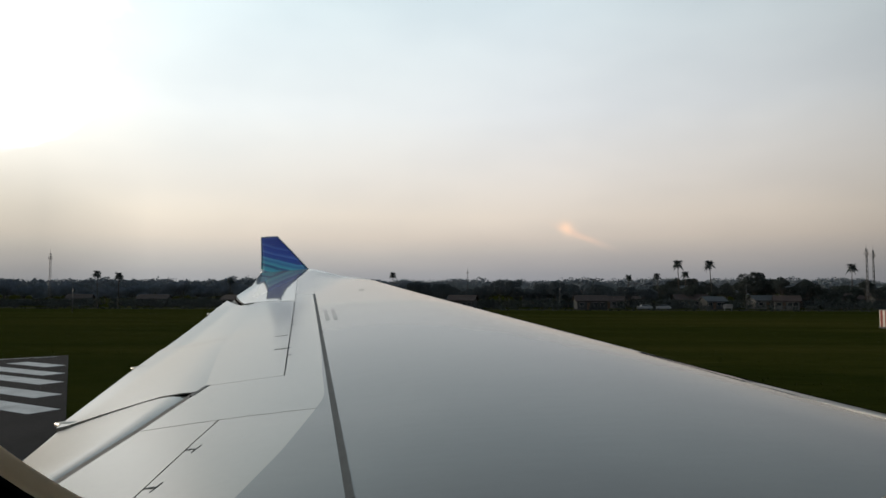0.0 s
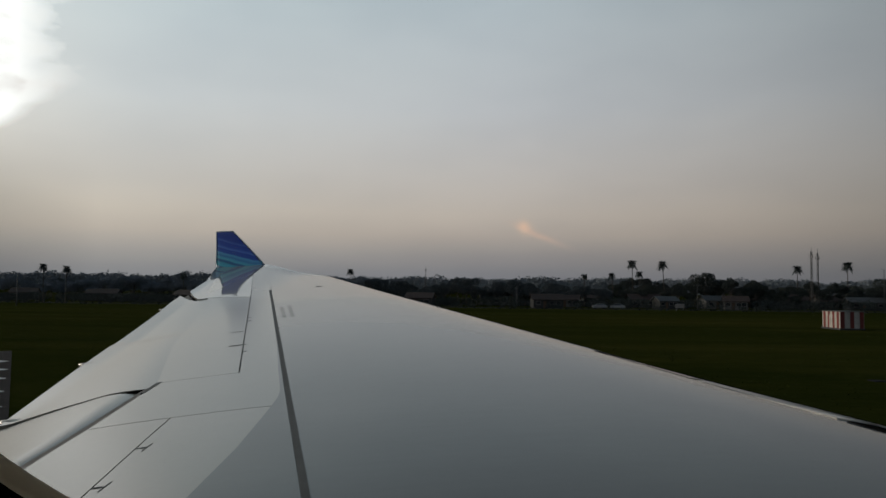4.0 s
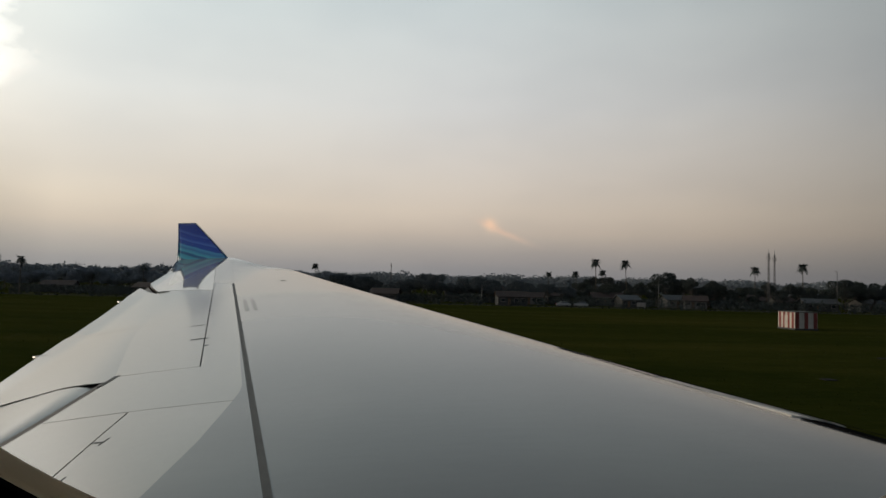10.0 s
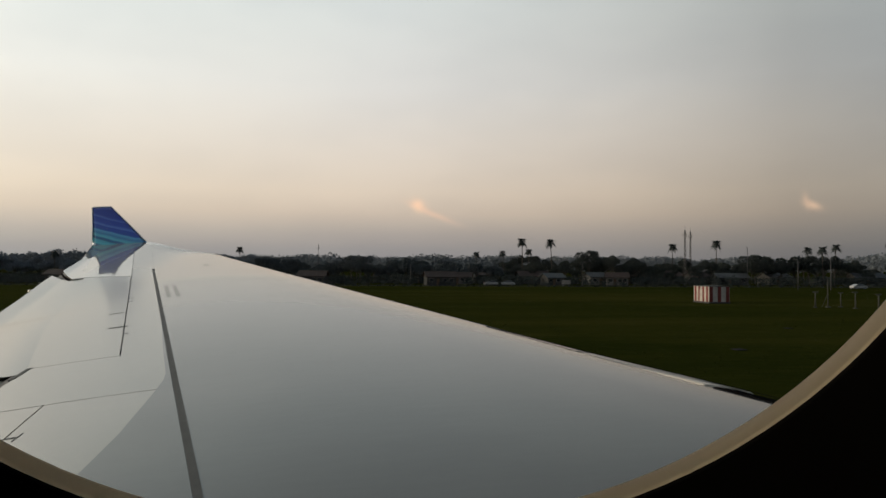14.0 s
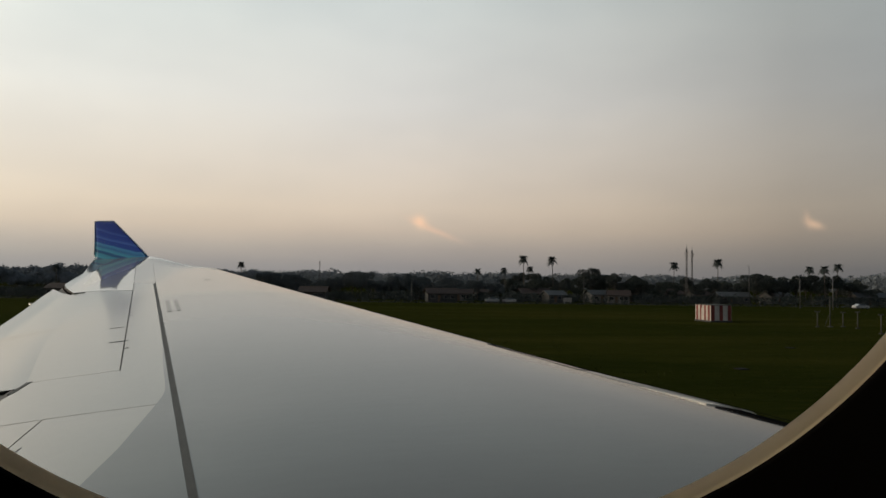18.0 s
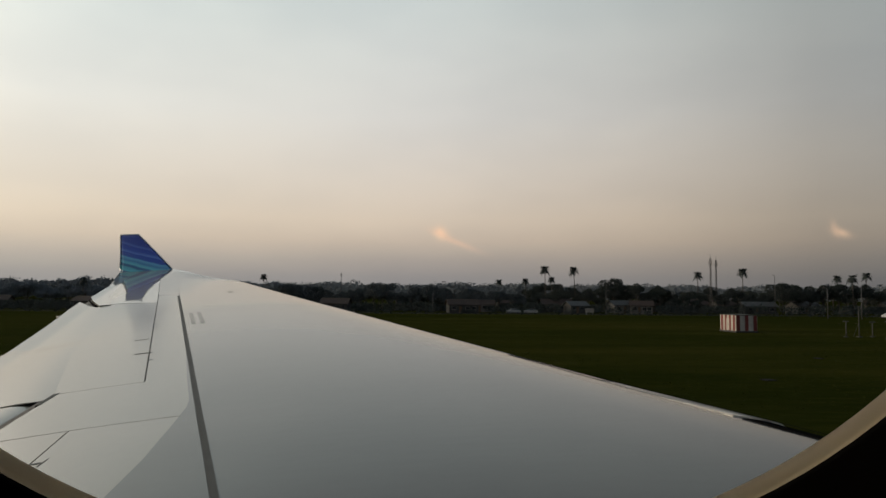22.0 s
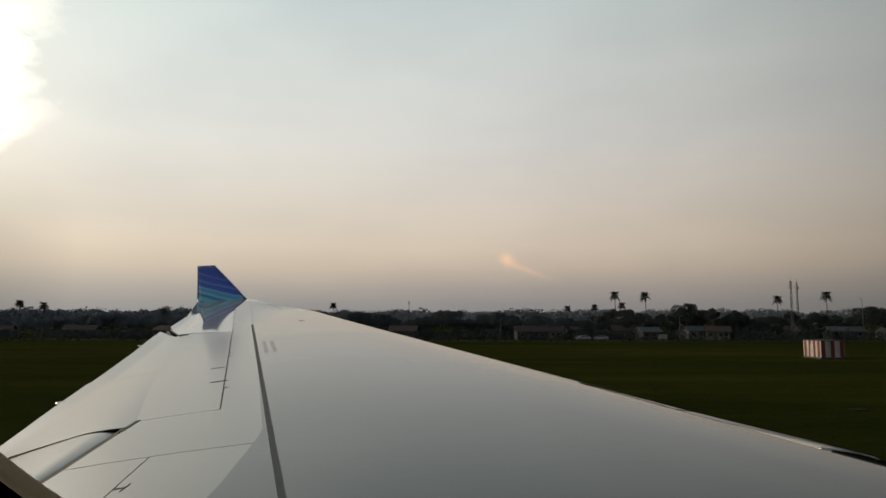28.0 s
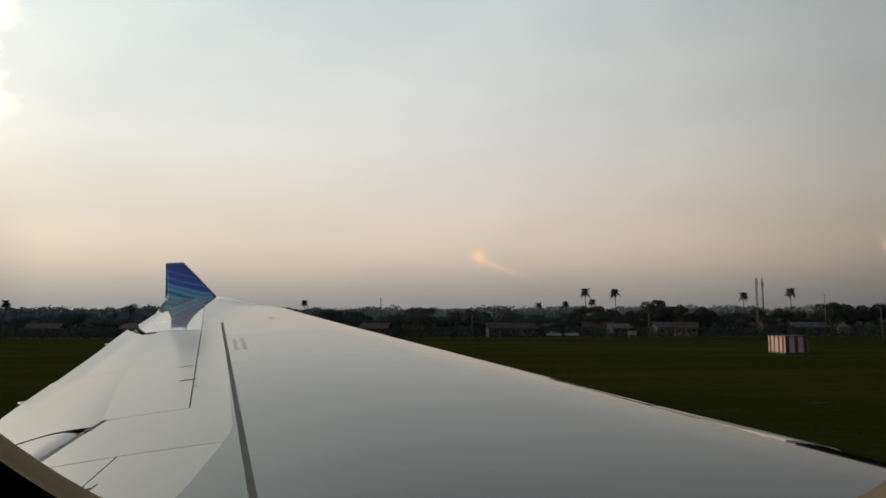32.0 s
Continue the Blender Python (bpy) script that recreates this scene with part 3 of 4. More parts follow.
def lofted(name, rings, mat, closed=False):
    n = len(rings[0])
    verts = [p for r in rings for p in r]
    count = len(rings) if closed else len(rings) - 1
    faces = []
    for j in range(count):
        j2 = (j + 1) % len(rings)
        for k in range(n):
            k2 = (k + 1) % n
            faces.append((j * n + k, j * n + k2, j2 * n + k2, j2 * n + k))
    return mesh_of(name, verts, faces, mat, True)


def build_cabin():
    wall = thing("wall_cabin", "dark cabin side wall round an oval window opening", "wall", kind="structure")
    hw, hh = 0.30, 0.42

    def square(y):
        pts = []
        for k in range(220):
            w = 2 * math.pi * k / 220
            c, s = math.cos(w), math.sin(w)
            r = min(hw / max(abs(c), 1e-6), hh / max(abs(s), 1e-6))
            pts.append((WXC + r * c, y, WZC + r * s))
        return pts
    part("wall_panel", lofted("wall_panel", [square(WY - 0.004), egg(0.0018, WY - 0.004), egg(0.0022, WY + 0.001), egg(0.016, WY + 0.004), egg(0.125, WY + 0.03), egg(0.13, WY + 0.06), square(WY + 0.06)], M_CABIN, True), wall)
    win = thing("window_1", "oval cabin window with cream rubber seal", "window", kind="structure")
    ring = [egg(g, WY + d) for g, d in ((0.0013, 0.003), (0.0002, 0.001), (0.0, 0.0), (0.0005, -0.0008), (0.0011, -0.0017), (0.0018, -0.0021), (0.0025, -0.0013), (0.0026, 0.003))]
    part("window_seal", lofted("window_seal", ring, M_RIM, True), win, "cream rubber window seal")
    pane = lofted("window_pane", [egg(0.006, WY + 0.012), egg(-0.06, WY + 0.012), egg(-0.12, WY + 0.012), egg(-0.13905, WY + 0.012)], M_PANE)
    pane = part("window_pane", pane, win, "clear acrylic window pane, faintly hazed")
    pane.visible_shadow = False
    # fuselage tube with a flat opening at the window wall
    R, cy, cz, x0, x1 = 2.82, WY + 0.06 - 2.82, WZC, -24.0, 26.0
    xs = [x0, -3.0, WXC - hw, WXC + hw, 4.0, x1]
    ang = math.asin(hh / R)
    angs = [-ang, ang] + [ang + (2 * math.pi - 2 * ang) * k / 46 for k in range(1, 46)]
    for nm, r, mat in (("fuselage_skin", R, M_SKIN), ("cabin_lining", R - 0.05, M_CABIN)):
        verts = [(x, cy + r * math.cos(a), cz + r * math.sin(a)) for x in xs for a in angs]
        n = len(angs)
        faces = []
        for i in range(len(xs) - 1):
            for k in range(n):
                if i == 2 and k == 0:
                    continue
                k2 = (k + 1) % n
                faces.append((i * n + k, i * n + k2, (i + 1) * n + k2, (i + 1) * n + k))
        faces += [tuple(range(n)), tuple(range((len(xs) - 1) * n, len(xs) * n))]
        part(nm, mesh_of(nm, verts, faces, mat), wall)


build_cabin()


# ---- ground ----
def polar(az, dist, z=0.0):
    """A place so many degrees round from outboard to the nose, and so far off."""
    return (dist * math.sin(radians(az)), dist * math.cos(radians(az)), z)


def ground_paint():
    m = bpy.data.materials.new("short_grass_ground")
    m.use_nodes = True
    t = m.node_tree
    p = t.nodes["Principled BSDF"]
    co = t.nodes.new("ShaderNodeTexCoord")
    mp = t.nodes.new("ShaderNodeMapping")
    mp.inputs["Scale"].default_value = (0.16, 1.0, 1.0)
    wire(t, co.outputs["Object"], mp.inputs[0])
    ns = []
    for sc, de in ((0.012, 3), (0.11, 5), (2.2, 4)):
        n = t.nodes.new("ShaderNodeTexNoise")
        n.inputs["Scale"].default_value, n.inputs["Detail"].default_value = sc, de
        wire(t, mp.outputs[0], n.inputs["Vector"])
        ns.append(n.outputs[0])
    f = math_node(t, "ADD", math_node(t, "ADD", math_node(t, "MULTIPLY", ns[0], 0.4), math_node(t, "MULTIPLY", ns[1], 0.35)), math_node(t, "MULTIPLY", ns[2], 0.25))
    col = ramp_node(t, f, [(0.34, (0.011, 0.015, 0.002)), (0.46, (0.020, 0.025, 0.004)), (0.54, (0.032, 0.034, 0.006)), (0.66, (0.054, 0.049, 0.012))])
    wire(t, col, p.inputs["Base Color"])
    p.inputs["Roughness"].default_value = 1.0
    p.inputs["Specular IOR Level"].default_value = 0.0
    b = t.nodes.new("ShaderNodeBump")
    b.inputs["Distance"].default_value = 0.12
    wire(t, ns[2], b.inputs["Height"])
    wire(t, b.outputs[0], p.inputs["Normal"])
    return m


M_GROUND = ground_paint()
M_ASPHALT = material("runway_asphalt", (0.022, 0.022, 0.024), 0.95, scale=0.3, vary=0.25, fine=6, spec=0.04)
M_LINE = material("worn_white_runway_paint", (0.55, 0.56, 0.56), 0.9, scale=0.8, vary=0.16, fine=8, spec=0.1)


def disc(name, rings, n, z, mat):
    verts, faces = [(0, 0, z)], []
    for r in rings:
        verts += [(r * math.cos(2 * math.pi * k / n), r * math.sin(2 * math.pi * k / n), z) for k in range(n)]
    for k in range(n):
        faces.append((0, 1 + k, 1 + (k + 1) % n))
    for j in range(len(rings) - 1):
        for k in range(n):
            a, b = 1 + j * n + k, 1 + j * n + (k + 1) % n
            faces.append((a, a + n, b + n, b))
    return mesh_of(name, verts, faces, mat)


tagged(new("ground", disc("ground", (60, 300, 1200, 4600), 64, 0.0, M_GROUND)), "flat dark green airfield grass", "ground", kind="structure")


def slab(name, poly, z, thick, mat):
    n = len(poly)
    verts = [(x, y, z) for x, y in poly] + [(x, y, z - thick) for x, y in poly]
    faces = [tuple(range(n)), tuple(range(n, 2 * n))[::-1]] + [(k, k + n, (k + 1) % n + n, (k + 1) % n) for k in range(n)]
    return mesh_of(name, verts, faces, mat)


tagged(new("runway", slab("runway", [(-500, -33), (900, -33), (900, 22), (-500, 22)], 0.012, 0.05, M_ASPHALT)), "dark grey asphalt runway under the aircraft", "runway", kind="structure")
# threshold: asphalt apron with broad white bars, off the trailing edge
DIRX, DIRY = math.cos(radians(-22.0)), math.sin(radians(-22.0))
BAR_ENDS = []
for by in (49.0, 45.6, 42.3, 39.4, 36.0, 32.9):
    bs = 0.375 * by - 4.37
    BAR_ENDS.append((-30.0 + DIRX * bs, by + DIRY * bs))


def along(p, s, q):
    """From the point p, s metres along the bars and q metres across them."""
    return (p[0] + s * DIRX - q * DIRY, p[1] + s * DIRY + q * DIRX)


tagged(new("threshold_pavement", slab("threshold_pavement", [(-41.2, 56.4), (-16.1, 22.0), (-74.0, 22.0)], 0.018, 0.05, M_ASPHALT)), "dark asphalt runway threshold", "runway", kind="structure")
for k, e in enumerate(BAR_ENDS):
    cut = (e[0] + 0.722 * e[1] + 1.4) / (DIRX + 0.722 * DIRY)   # the paint ends short of the pavement's edge
    ln = (22.6, 24.5, 31, 34, 34, 34)[k]
    if ln - cut < 1.0:
        continue
    bar = slab("threshold_bar", [along(e, s, q) for s, q in ((-ln, -0.78), (-cut, -0.78), (-cut, 0.78), (-ln, 0.78))], 0.024, 0.004, M_LINE)
    tagged(new("threshold_bar", bar), "worn white painted runway threshold bar", "runway marking", "runway threshold bars")
tagged(new("edge_line", slab("edge_line", [(-41.3, 55.35), (-41.3, 55.05), (-62.0, 31.9), (-62.4, 32.2)], 0.024, 0.004, M_LINE)), "thin white painted runway edge line", "runway marking")
tagged(new("perimeter_road", slab("perimeter_road", [(-420, 203), (460, 203), (460, 208.5), (-420, 208.5)], 0.02, 0.05, M_ASPHALT)), "narrow dark perimeter road before the trees", "road", kind="structure")

# ---- plants ----
M_LEAF = material("dark_foliage", (0.046, 0.056, 0.054), 0.9, scale=0.3, vary=0.25, fine=3, spec=0.1)
M_LEAF2 = material("olive_foliage", (0.050, 0.060, 0.054), 0.9, scale=0.3, vary=0.25, fine=3, spec=0.1)
# Middle belt: paler bluish leaf tone put in for haze.
M_MID = material("mid_foliage_haze_tint", (0.080, 0.096, 0.104), 0.9, scale=0.3, vary=0.25, fine=3, spec=0.1)
# Left belt: aerial haze is painted into the leaf colour.
M_HAZY = material("foliage_with_painted_haze", (0.20, 0.23, 0.265), 0.95, scale=0.2, vary=0.25, fine=2, spec=0.05)
# Base colour lightened and blued to stand for haze over distance.
M_FAR = material("distant_foliage_haze_tint", (0.155, 0.178, 0.20), 1.0, scale=0.02, vary=0.15, fine=0.2)
M_BARK = material("grey_bark", (0.08, 0.07, 0.06), 0.95, scale=3, vary=0.3)
rng = random.Random(11)


def leaf_cloud(blobs, count, size, seed):
    """Small bent leaf sprays scattered over and inside uneven lumps."""
    r = random.Random(seed)
    verts, faces = [], []
    weights = [b[3] * b[4] for b in blobs]
    for _ in range(count):
        bx, by, bz, rad, flat = r.choices(blobs, weights)[0]
        d = Vector((r.gauss(0, 1), r.gauss(0, 1), r.gauss(0, 1))).normalized()
        k = rad * (r.uniform(0.35, 1.0) ** 0.5) * r.uniform(0.84, 1.03)
        p = Vector((bx + d.x * k, by + d.y * k, bz + d.z * k * flat))
        s = size * r.uniform(0.55, 1.35)
        u = Vector((r.gauss(0, 1), r.gauss(0, 1), r.gauss(0, 0.6))).normalized()
        v = u.cross(Vector((r.gauss(0, 1), r.gauss(0, 1), r.gauss(0, 1)))).normalized()
        n = u.cross(v) * s * 0.25
        i = len(verts)
        verts += [p - u * s, p - v * s * 0.55 + n, p + u * s * 1.1, p + v * s * 0.6 + n]
        faces.append((i, i + 1, i + 2, i + 3))
    return verts, faces


def make_tree(seed, height, spread, mat, name="broadleaf_tree", label="dark leafy tropical tree with uneven rounded crown"):
    r = random.Random(seed)
    ob = thing(name, label, "tree", "trees behind the airfield")
    h0 = height * r.uniform(0.22, 0.34)
    lean = (r.uniform(-0.3, 0.3), r.uniform(-0.3, 0.3))
    part("trunk", tube_mesh("trunk", [(0, 0, -0.1), (lean[0] * 0.4, lean[1] * 0.4, h0 * 0.6), (lean[0], lean[1], h0), (lean[0] * 1.4, lean[1] * 1.4, height * 0.62)], [0.30, 0.22, 0.18, 0.07], M_BARK, 7), ob)
    blobs = []
    for k in range(9):
        a = 2 * math.pi * k / 9 + r.uniform(-0.4, 0.4)
        q = spread * r.uniform(0.25, 0.75)
        z = h0 + (height - h0) * r.uniform(0.25, 0.80)
        rad = spread * r.uniform(0.28, 0.48)
        z = min(z, height - rad * 0.6)
        blobs.append((q * math.cos(a), q * math.sin(a), z, rad, r.uniform(0.6, 0.85)))
        if k % 2 == 0:
            part("limb", tube_mesh("limb", [(lean[0], lean[1], h0 * 0.9), (q * 0.5 * math.cos(a), q * 0.5 * math.sin(a), (h0 + z) / 2), (q * math.cos(a), q * math.sin(a), z)], [0.13, 0.09, 0.03], M_BARK, 5), ob)
    blobs.append((0, 0, height - spread * 0.34, spread * 0.38, 0.8))
    v, f = leaf_cloud(blobs, 4200, 0.24, seed + 5)
    part("crown", mesh_of("crown", v, f, mat), ob)
    return ob


def make_palm(seed, height):
    r = random.Random(seed)
    ob = thing("coconut_palm", "tall slender coconut palm with drooping fronds", "palm tree", "palms behind the airfield")
    bx, by = r.uniform(-0.9, 0.9), r.uniform(-0.6, 0.6)
    part("trunk", tube_mesh("trunk", [(0, 0, -0.1), (bx * 0.2, by * 0.2, height * 0.3), (bx * 0.55, by * 0.55, height * 0.65), (bx, by, height)], [0.22, 0.16, 0.13, 0.11], M_BARK, 7), ob)
    verts, faces = [], []
    for k in range(46):
        a = 2 * math.pi * k / 46 + r.uniform(-0.2, 0.2)
        up, ln = r.uniform(-0.9, 1.9), r.uniform(1.4, 2.3)
        prev = None
        for s in range(9):
            q = s / 8
            rad = ln * q * (1 - 0.12 * max(0, up))
            z = height + up * rad * 0.8 - 1.5 * q * q * ln * 0.42
            c = Vector((bx + rad * math.cos(a), by + rad * math.sin(a), z))
            if prev is not None:
                side = Vector((-math.sin(a), math.cos(a), 0))
                for sg in (-1, 1):
                    w = 0.78 * math.sin(math.pi * min(1, q * 0.85 + 0.12)) * r.uniform(0.8, 1.2)
                    tip = (c + prev) / 2 + side * sg * w + Vector((0, 0, -0.35 * w)) + (c - prev) * 0.6
                    i = len(verts)
                    verts += [prev, c, tip]
                    faces.append((i, i + 1, i + 2))
            prev = c
    part("fronds", mesh_of("fronds", verts, faces, M_LEAF), ob)
    return ob


tree_kinds = [make_tree(20 + k, h, s, m) for k, (h, s, m) in enumerate(((10.5, 4.6, M_LEAF), (9.0, 4.2, M_LEAF2), (11.5, 5.4, M_LEAF), (8.0, 3.6, M_LEAF), (9.6, 5.6, M_LEAF2), (7.0, 3.2, M_LEAF2), (12.0, 4.4, M_LEAF)))]
far_kinds = [make_tree(40 + k, h, sp, M_HAZY, label="tree with broad uneven crown, haze painted into its grey-green leaves") for k, (h, sp) in enumerate(((10.0, 5.0), (11.5, 5.6), (8.5, 4.4), (9.5, 5.2)))]
mid_kinds = [make_tree(50 + k, h, sp, M_MID, label="leafy tree with uneven rounded crown, tinted grey-green for haze") for k, (h, sp) in enumerate(((10.5, 4.8), (9.0, 4.3), (11.0, 5.4), (8.0, 3.8)))]
palm_kinds = [make_palm(60 + k, h) for k, h in enumerate((12.8, 11.6, 13.8))]


def plant(kinds, az, dist, size, used=set()):
    src = rng.choice(kinds)
    m = Matrix.Translation(polar(az, dist)) @ Matrix.Rotation(rng.uniform(0, 6.28), 4, "Z") @ Matrix.Diagonal((size, size, size * rng.uniform(0.92, 1.08), 1))
    if src not in used:
        used.add(src)
        src.matrix_basis = m
        return src
    ob = copy_thing(src, Matrix())
    ob.matrix_basis = m
    return ob


# the tree belt, uneven in height and depth
az = -47.0
while az < 47.0:
    belt = 226 / max(0.72, math.cos(radians(az)))
    hgt = 0.73 + 0.13 * math.sin(az * 0.43 + 1.0) + 0.10 * math.sin(az * 1.7) + rng.uniform(-0.10, 0.10)
    if 16 < az < 34:
        hgt += 0.10
    if 28.5 < az < 32.5:
        hgt += 0.14
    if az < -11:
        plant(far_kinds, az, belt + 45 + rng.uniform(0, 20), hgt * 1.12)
    else:
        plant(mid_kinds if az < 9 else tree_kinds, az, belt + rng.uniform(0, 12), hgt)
    az += rng.uniform(0.65, 1.15)
az = -47.0
while az < 47.0:
    belt = 275 / max(0.72, math.cos(radians(az)))
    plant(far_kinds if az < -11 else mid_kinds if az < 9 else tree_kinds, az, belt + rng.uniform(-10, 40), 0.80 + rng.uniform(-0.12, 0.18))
    az += rng.uniform(0.75, 1.3)
for a, d, s in ((10.7, 266, 1.12), (11.2, 268, 0.90), (13.1, 266, 1.08), (25.6, 262, 1.0), (22.4, 264, 0.98), (31.9, 275, 0.95), (32.8, 268, 1.04), (33.5, 292, 1.0), (6.9, 250, 0.80), (9.2, 255, 0.8),
                (-33.0, 240, 0.86), (-34.4, 246, 0.82), (-12.0, 300, 0.9), (-18.5, 262, 0.8), (-25.0, 255, 0.78), (37.0, 240, 0.95), (38.2, 244, 0.9), (41, 240, 1.0)):
    plant(palm_kinds, a, d, s)


def band_of_bushes(name, label, d0, d1, h0, h1, count, size, seed, mat):
    r = random.Random(seed)
    verts, faces = [], []
    for _ in range(count):
        x = r.uniform(-330, 330)
        y = r.uniform(d0, d1)
        top = h0 + (h1 - h0) * (0.5 + 0.5 * noise.noise(Vector((x * 0.05, 0.3, seed)))) * r.uniform(0.7, 1.1)
        rad = top * 0.62
        v, f = leaf_cloud([(x, y, top * 0.5, rad, 0.85)], 44, size, r.randrange(10 ** 6))
        i = len(verts)
        verts += v
        faces += [tuple(k + i for k in q) for q in f]
    return tagged(new(name, mesh_of(name, verts, faces, mat)), label, "shrubs", kind="stuff")


band_of_bushes("hedge", "dense dark undergrowth below the tree belt", 216, 244, 1.6, 4.4, 2000, 0.30, 3, M_LEAF)
band_of_bushes("roadside_bushes", "low dark bushes along the perimeter road", 209.5, 213, 0.6, 2.2, 500, 0.20, 4, M_LEAF)
band_of_bushes("field_edge_weeds", "low uneven weeds where the grass ends", 196, 202.5, 0.15, 0.7, 500, 0.2, 8, M_LEAF2)


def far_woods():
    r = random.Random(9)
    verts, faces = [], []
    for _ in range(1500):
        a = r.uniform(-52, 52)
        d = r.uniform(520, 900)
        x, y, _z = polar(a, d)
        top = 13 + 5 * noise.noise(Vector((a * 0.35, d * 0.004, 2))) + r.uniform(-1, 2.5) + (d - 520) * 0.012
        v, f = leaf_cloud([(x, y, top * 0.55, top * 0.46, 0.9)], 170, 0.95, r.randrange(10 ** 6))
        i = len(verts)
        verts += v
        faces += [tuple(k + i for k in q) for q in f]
    tagged(new("distant_woods", mesh_of("distant_woods", verts, faces, M_FAR)), "distant woods on the horizon, haze painted into their grey-green colour", "woods", kind="stuff")


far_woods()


def grass_tufts():
    r = random.Random(21)
    verts, faces = [], []
    for _ in range(16000):
        a, d = r.uniform(-45, 42), 38 + 140 * r.random() ** 0.8
        x, y, _z = polar(a, d)
        if y < 23.5:
            continue
        if x < -20 and y < 58:
            continue
        s = r.uniform(0.015, 0.04) * (1.8 if noise.noise(Vector((x * 0.05, y * 0.08, 0))) > 0.25 else 1)
        for _k in range(3):
            w = r.uniform(0, 6.28)
            i = len(verts)
            verts += [(x + 0.06 * math.cos(w), y + 0.06 * math.sin(w), 0), (x - 0.06 * math.cos(w), y - 0.06 * math.sin(w), 0), (x + r.uniform(-0.1, 0.1), y + r.uniform(-0.1, 0.1), s * 1.6)]
            faces.append((i, i + 1, i + 2))
    tagged(new("grass", mesh_of("grass", verts, faces, material("grass_blades", (0.040, 0.049, 0.010), 1.0, scale=0.05, vary=0.4, spec=0.0))), "tufted dark green airfield grass", "grass", kind="stuff")


grass_tufts()

# ---- airfield things ----
M_REDP = material("faded_red_paint", (0.15, 0.022, 0.016), 0.7, scale=1.2, vary=0.25)
M_WHP = material("faded_white_paint", (0.27, 0.245, 0.225), 0.7, scale=1.2, vary=0.22)
M_SHELT = material("dirty_white_shelter_paint", (0.40, 0.37, 0.33), 0.7, scale=1.2, vary=0.2)
M_STEEL = material("galvanised_steel", (0.30, 0.31, 0.32), 0.5, metal=0.6, vary=0.12)
M_ROOFT = material("brown_roof_tiles", (0.040, 0.024, 0.020), 0.85, scale=0.8, vary=0.25, fine=5)
M_ROOFZ = material("pale_corrugated_roof", (0.055, 0.058, 0.060), 0.6, scale=0.8, vary=0.18, fine=5)
M_WALLH = material("dirty_render_wall", (0.13, 0.125, 0.118), 0.9, scale=0.7, vary=0.2)
M_WALLG = material("grey_block_wall", (0.045, 0.045, 0.044), 0.9, scale=0.7, vary=0.2)
M_GLASS = material("dark_window_glass", (0.02, 0.025, 0.03), 0.1, vary=0.1)
M_DOOR = material("dark_wood_door", (0.09, 0.055, 0.035), 0.7, vary=0.2)
M_CARW = material("white_car_paint", (0.32, 0.32, 0.32), 0.3, vary=0.03, coat=1.0)
M_CARG = material("silver_car_paint", (0.42, 0.43, 0.45), 0.3, metal=0.4, vary=0.03, coat=1.0)
M_TYRE = material("tyre_rubber", (0.02, 0.02, 0.02), 0.9, vary=0.1)
M_LAMP_R = material("red_lamp_glass", (0.3, 0.02, 0.02), 0.2)
M_MAST = material("dark_mast_steel", (0.07, 0.07, 0.072), 0.6, vary=0.15)
M_CONC = material("weathered_concrete", (0.06, 0.06, 0.052), 0.9, scale=1, vary=0.2)
M_LAMP_W = material("clear_lamp_glass", (0.6, 0.6, 0.55), 0.15)


def equipment_shelter(at):
    ob = thing("equipment_shelter", "red and white striped equipment shelter standing on the grass", "shelter", at=at)
    w, d = 3.6, 4.8
    part("foundation", box_mesh("foundation", w + 0.25, d + 0.25, 0.25, M_WALLG, 0.03), ob)
    part("body", box_mesh("body", w, d, 2.45, M_SHELT, 0.03, cz=0.25), ob, "white painted body")
    part("roof", box_mesh("roof", w + 0.16, d + 0.16, 0.10, M_WALLG, 0.03, cz=2.70), ob)
    for k in range(3):
        x = -w / 2 + w * (2 * k + 0.5) / 5
        for sy in (-1, 1):
            part("stripe", box_mesh("stripe", w / 6, 0.02, 2.42, M_REDP, 0.004, cx=x, cy=sy * (d / 2 + 0.008), cz=0.26), ob, "faded red painted stripe")
    for k in range(4):
        for sx in (-1, 1):
            part("stripe", box_mesh("stripe", 0.02, d / 8, 2.42, M_REDP, 0.004, cx=sx * (w / 2 + 0.008), cy=-d / 2 + d * (2 * k + 1) / 8, cz=0.26), ob, "faded red painted stripe")
    door = part("door", box_mesh("door", 0.03, 0.85, 1.95, M_SHELT, 0.008, cx=-w / 2 - 0.035, cy=0.0, cz=0.27), ob)
    part("handle", box_mesh("handle", 0.05, 0.04, 0.14, M_STEEL, 0.008, cx=-w / 2 - 0.07, cy=-0.32, cz=1.2), door)
    return ob


equipment_shelter(pose(*polar(25.25, 123), 0, 0, 5))


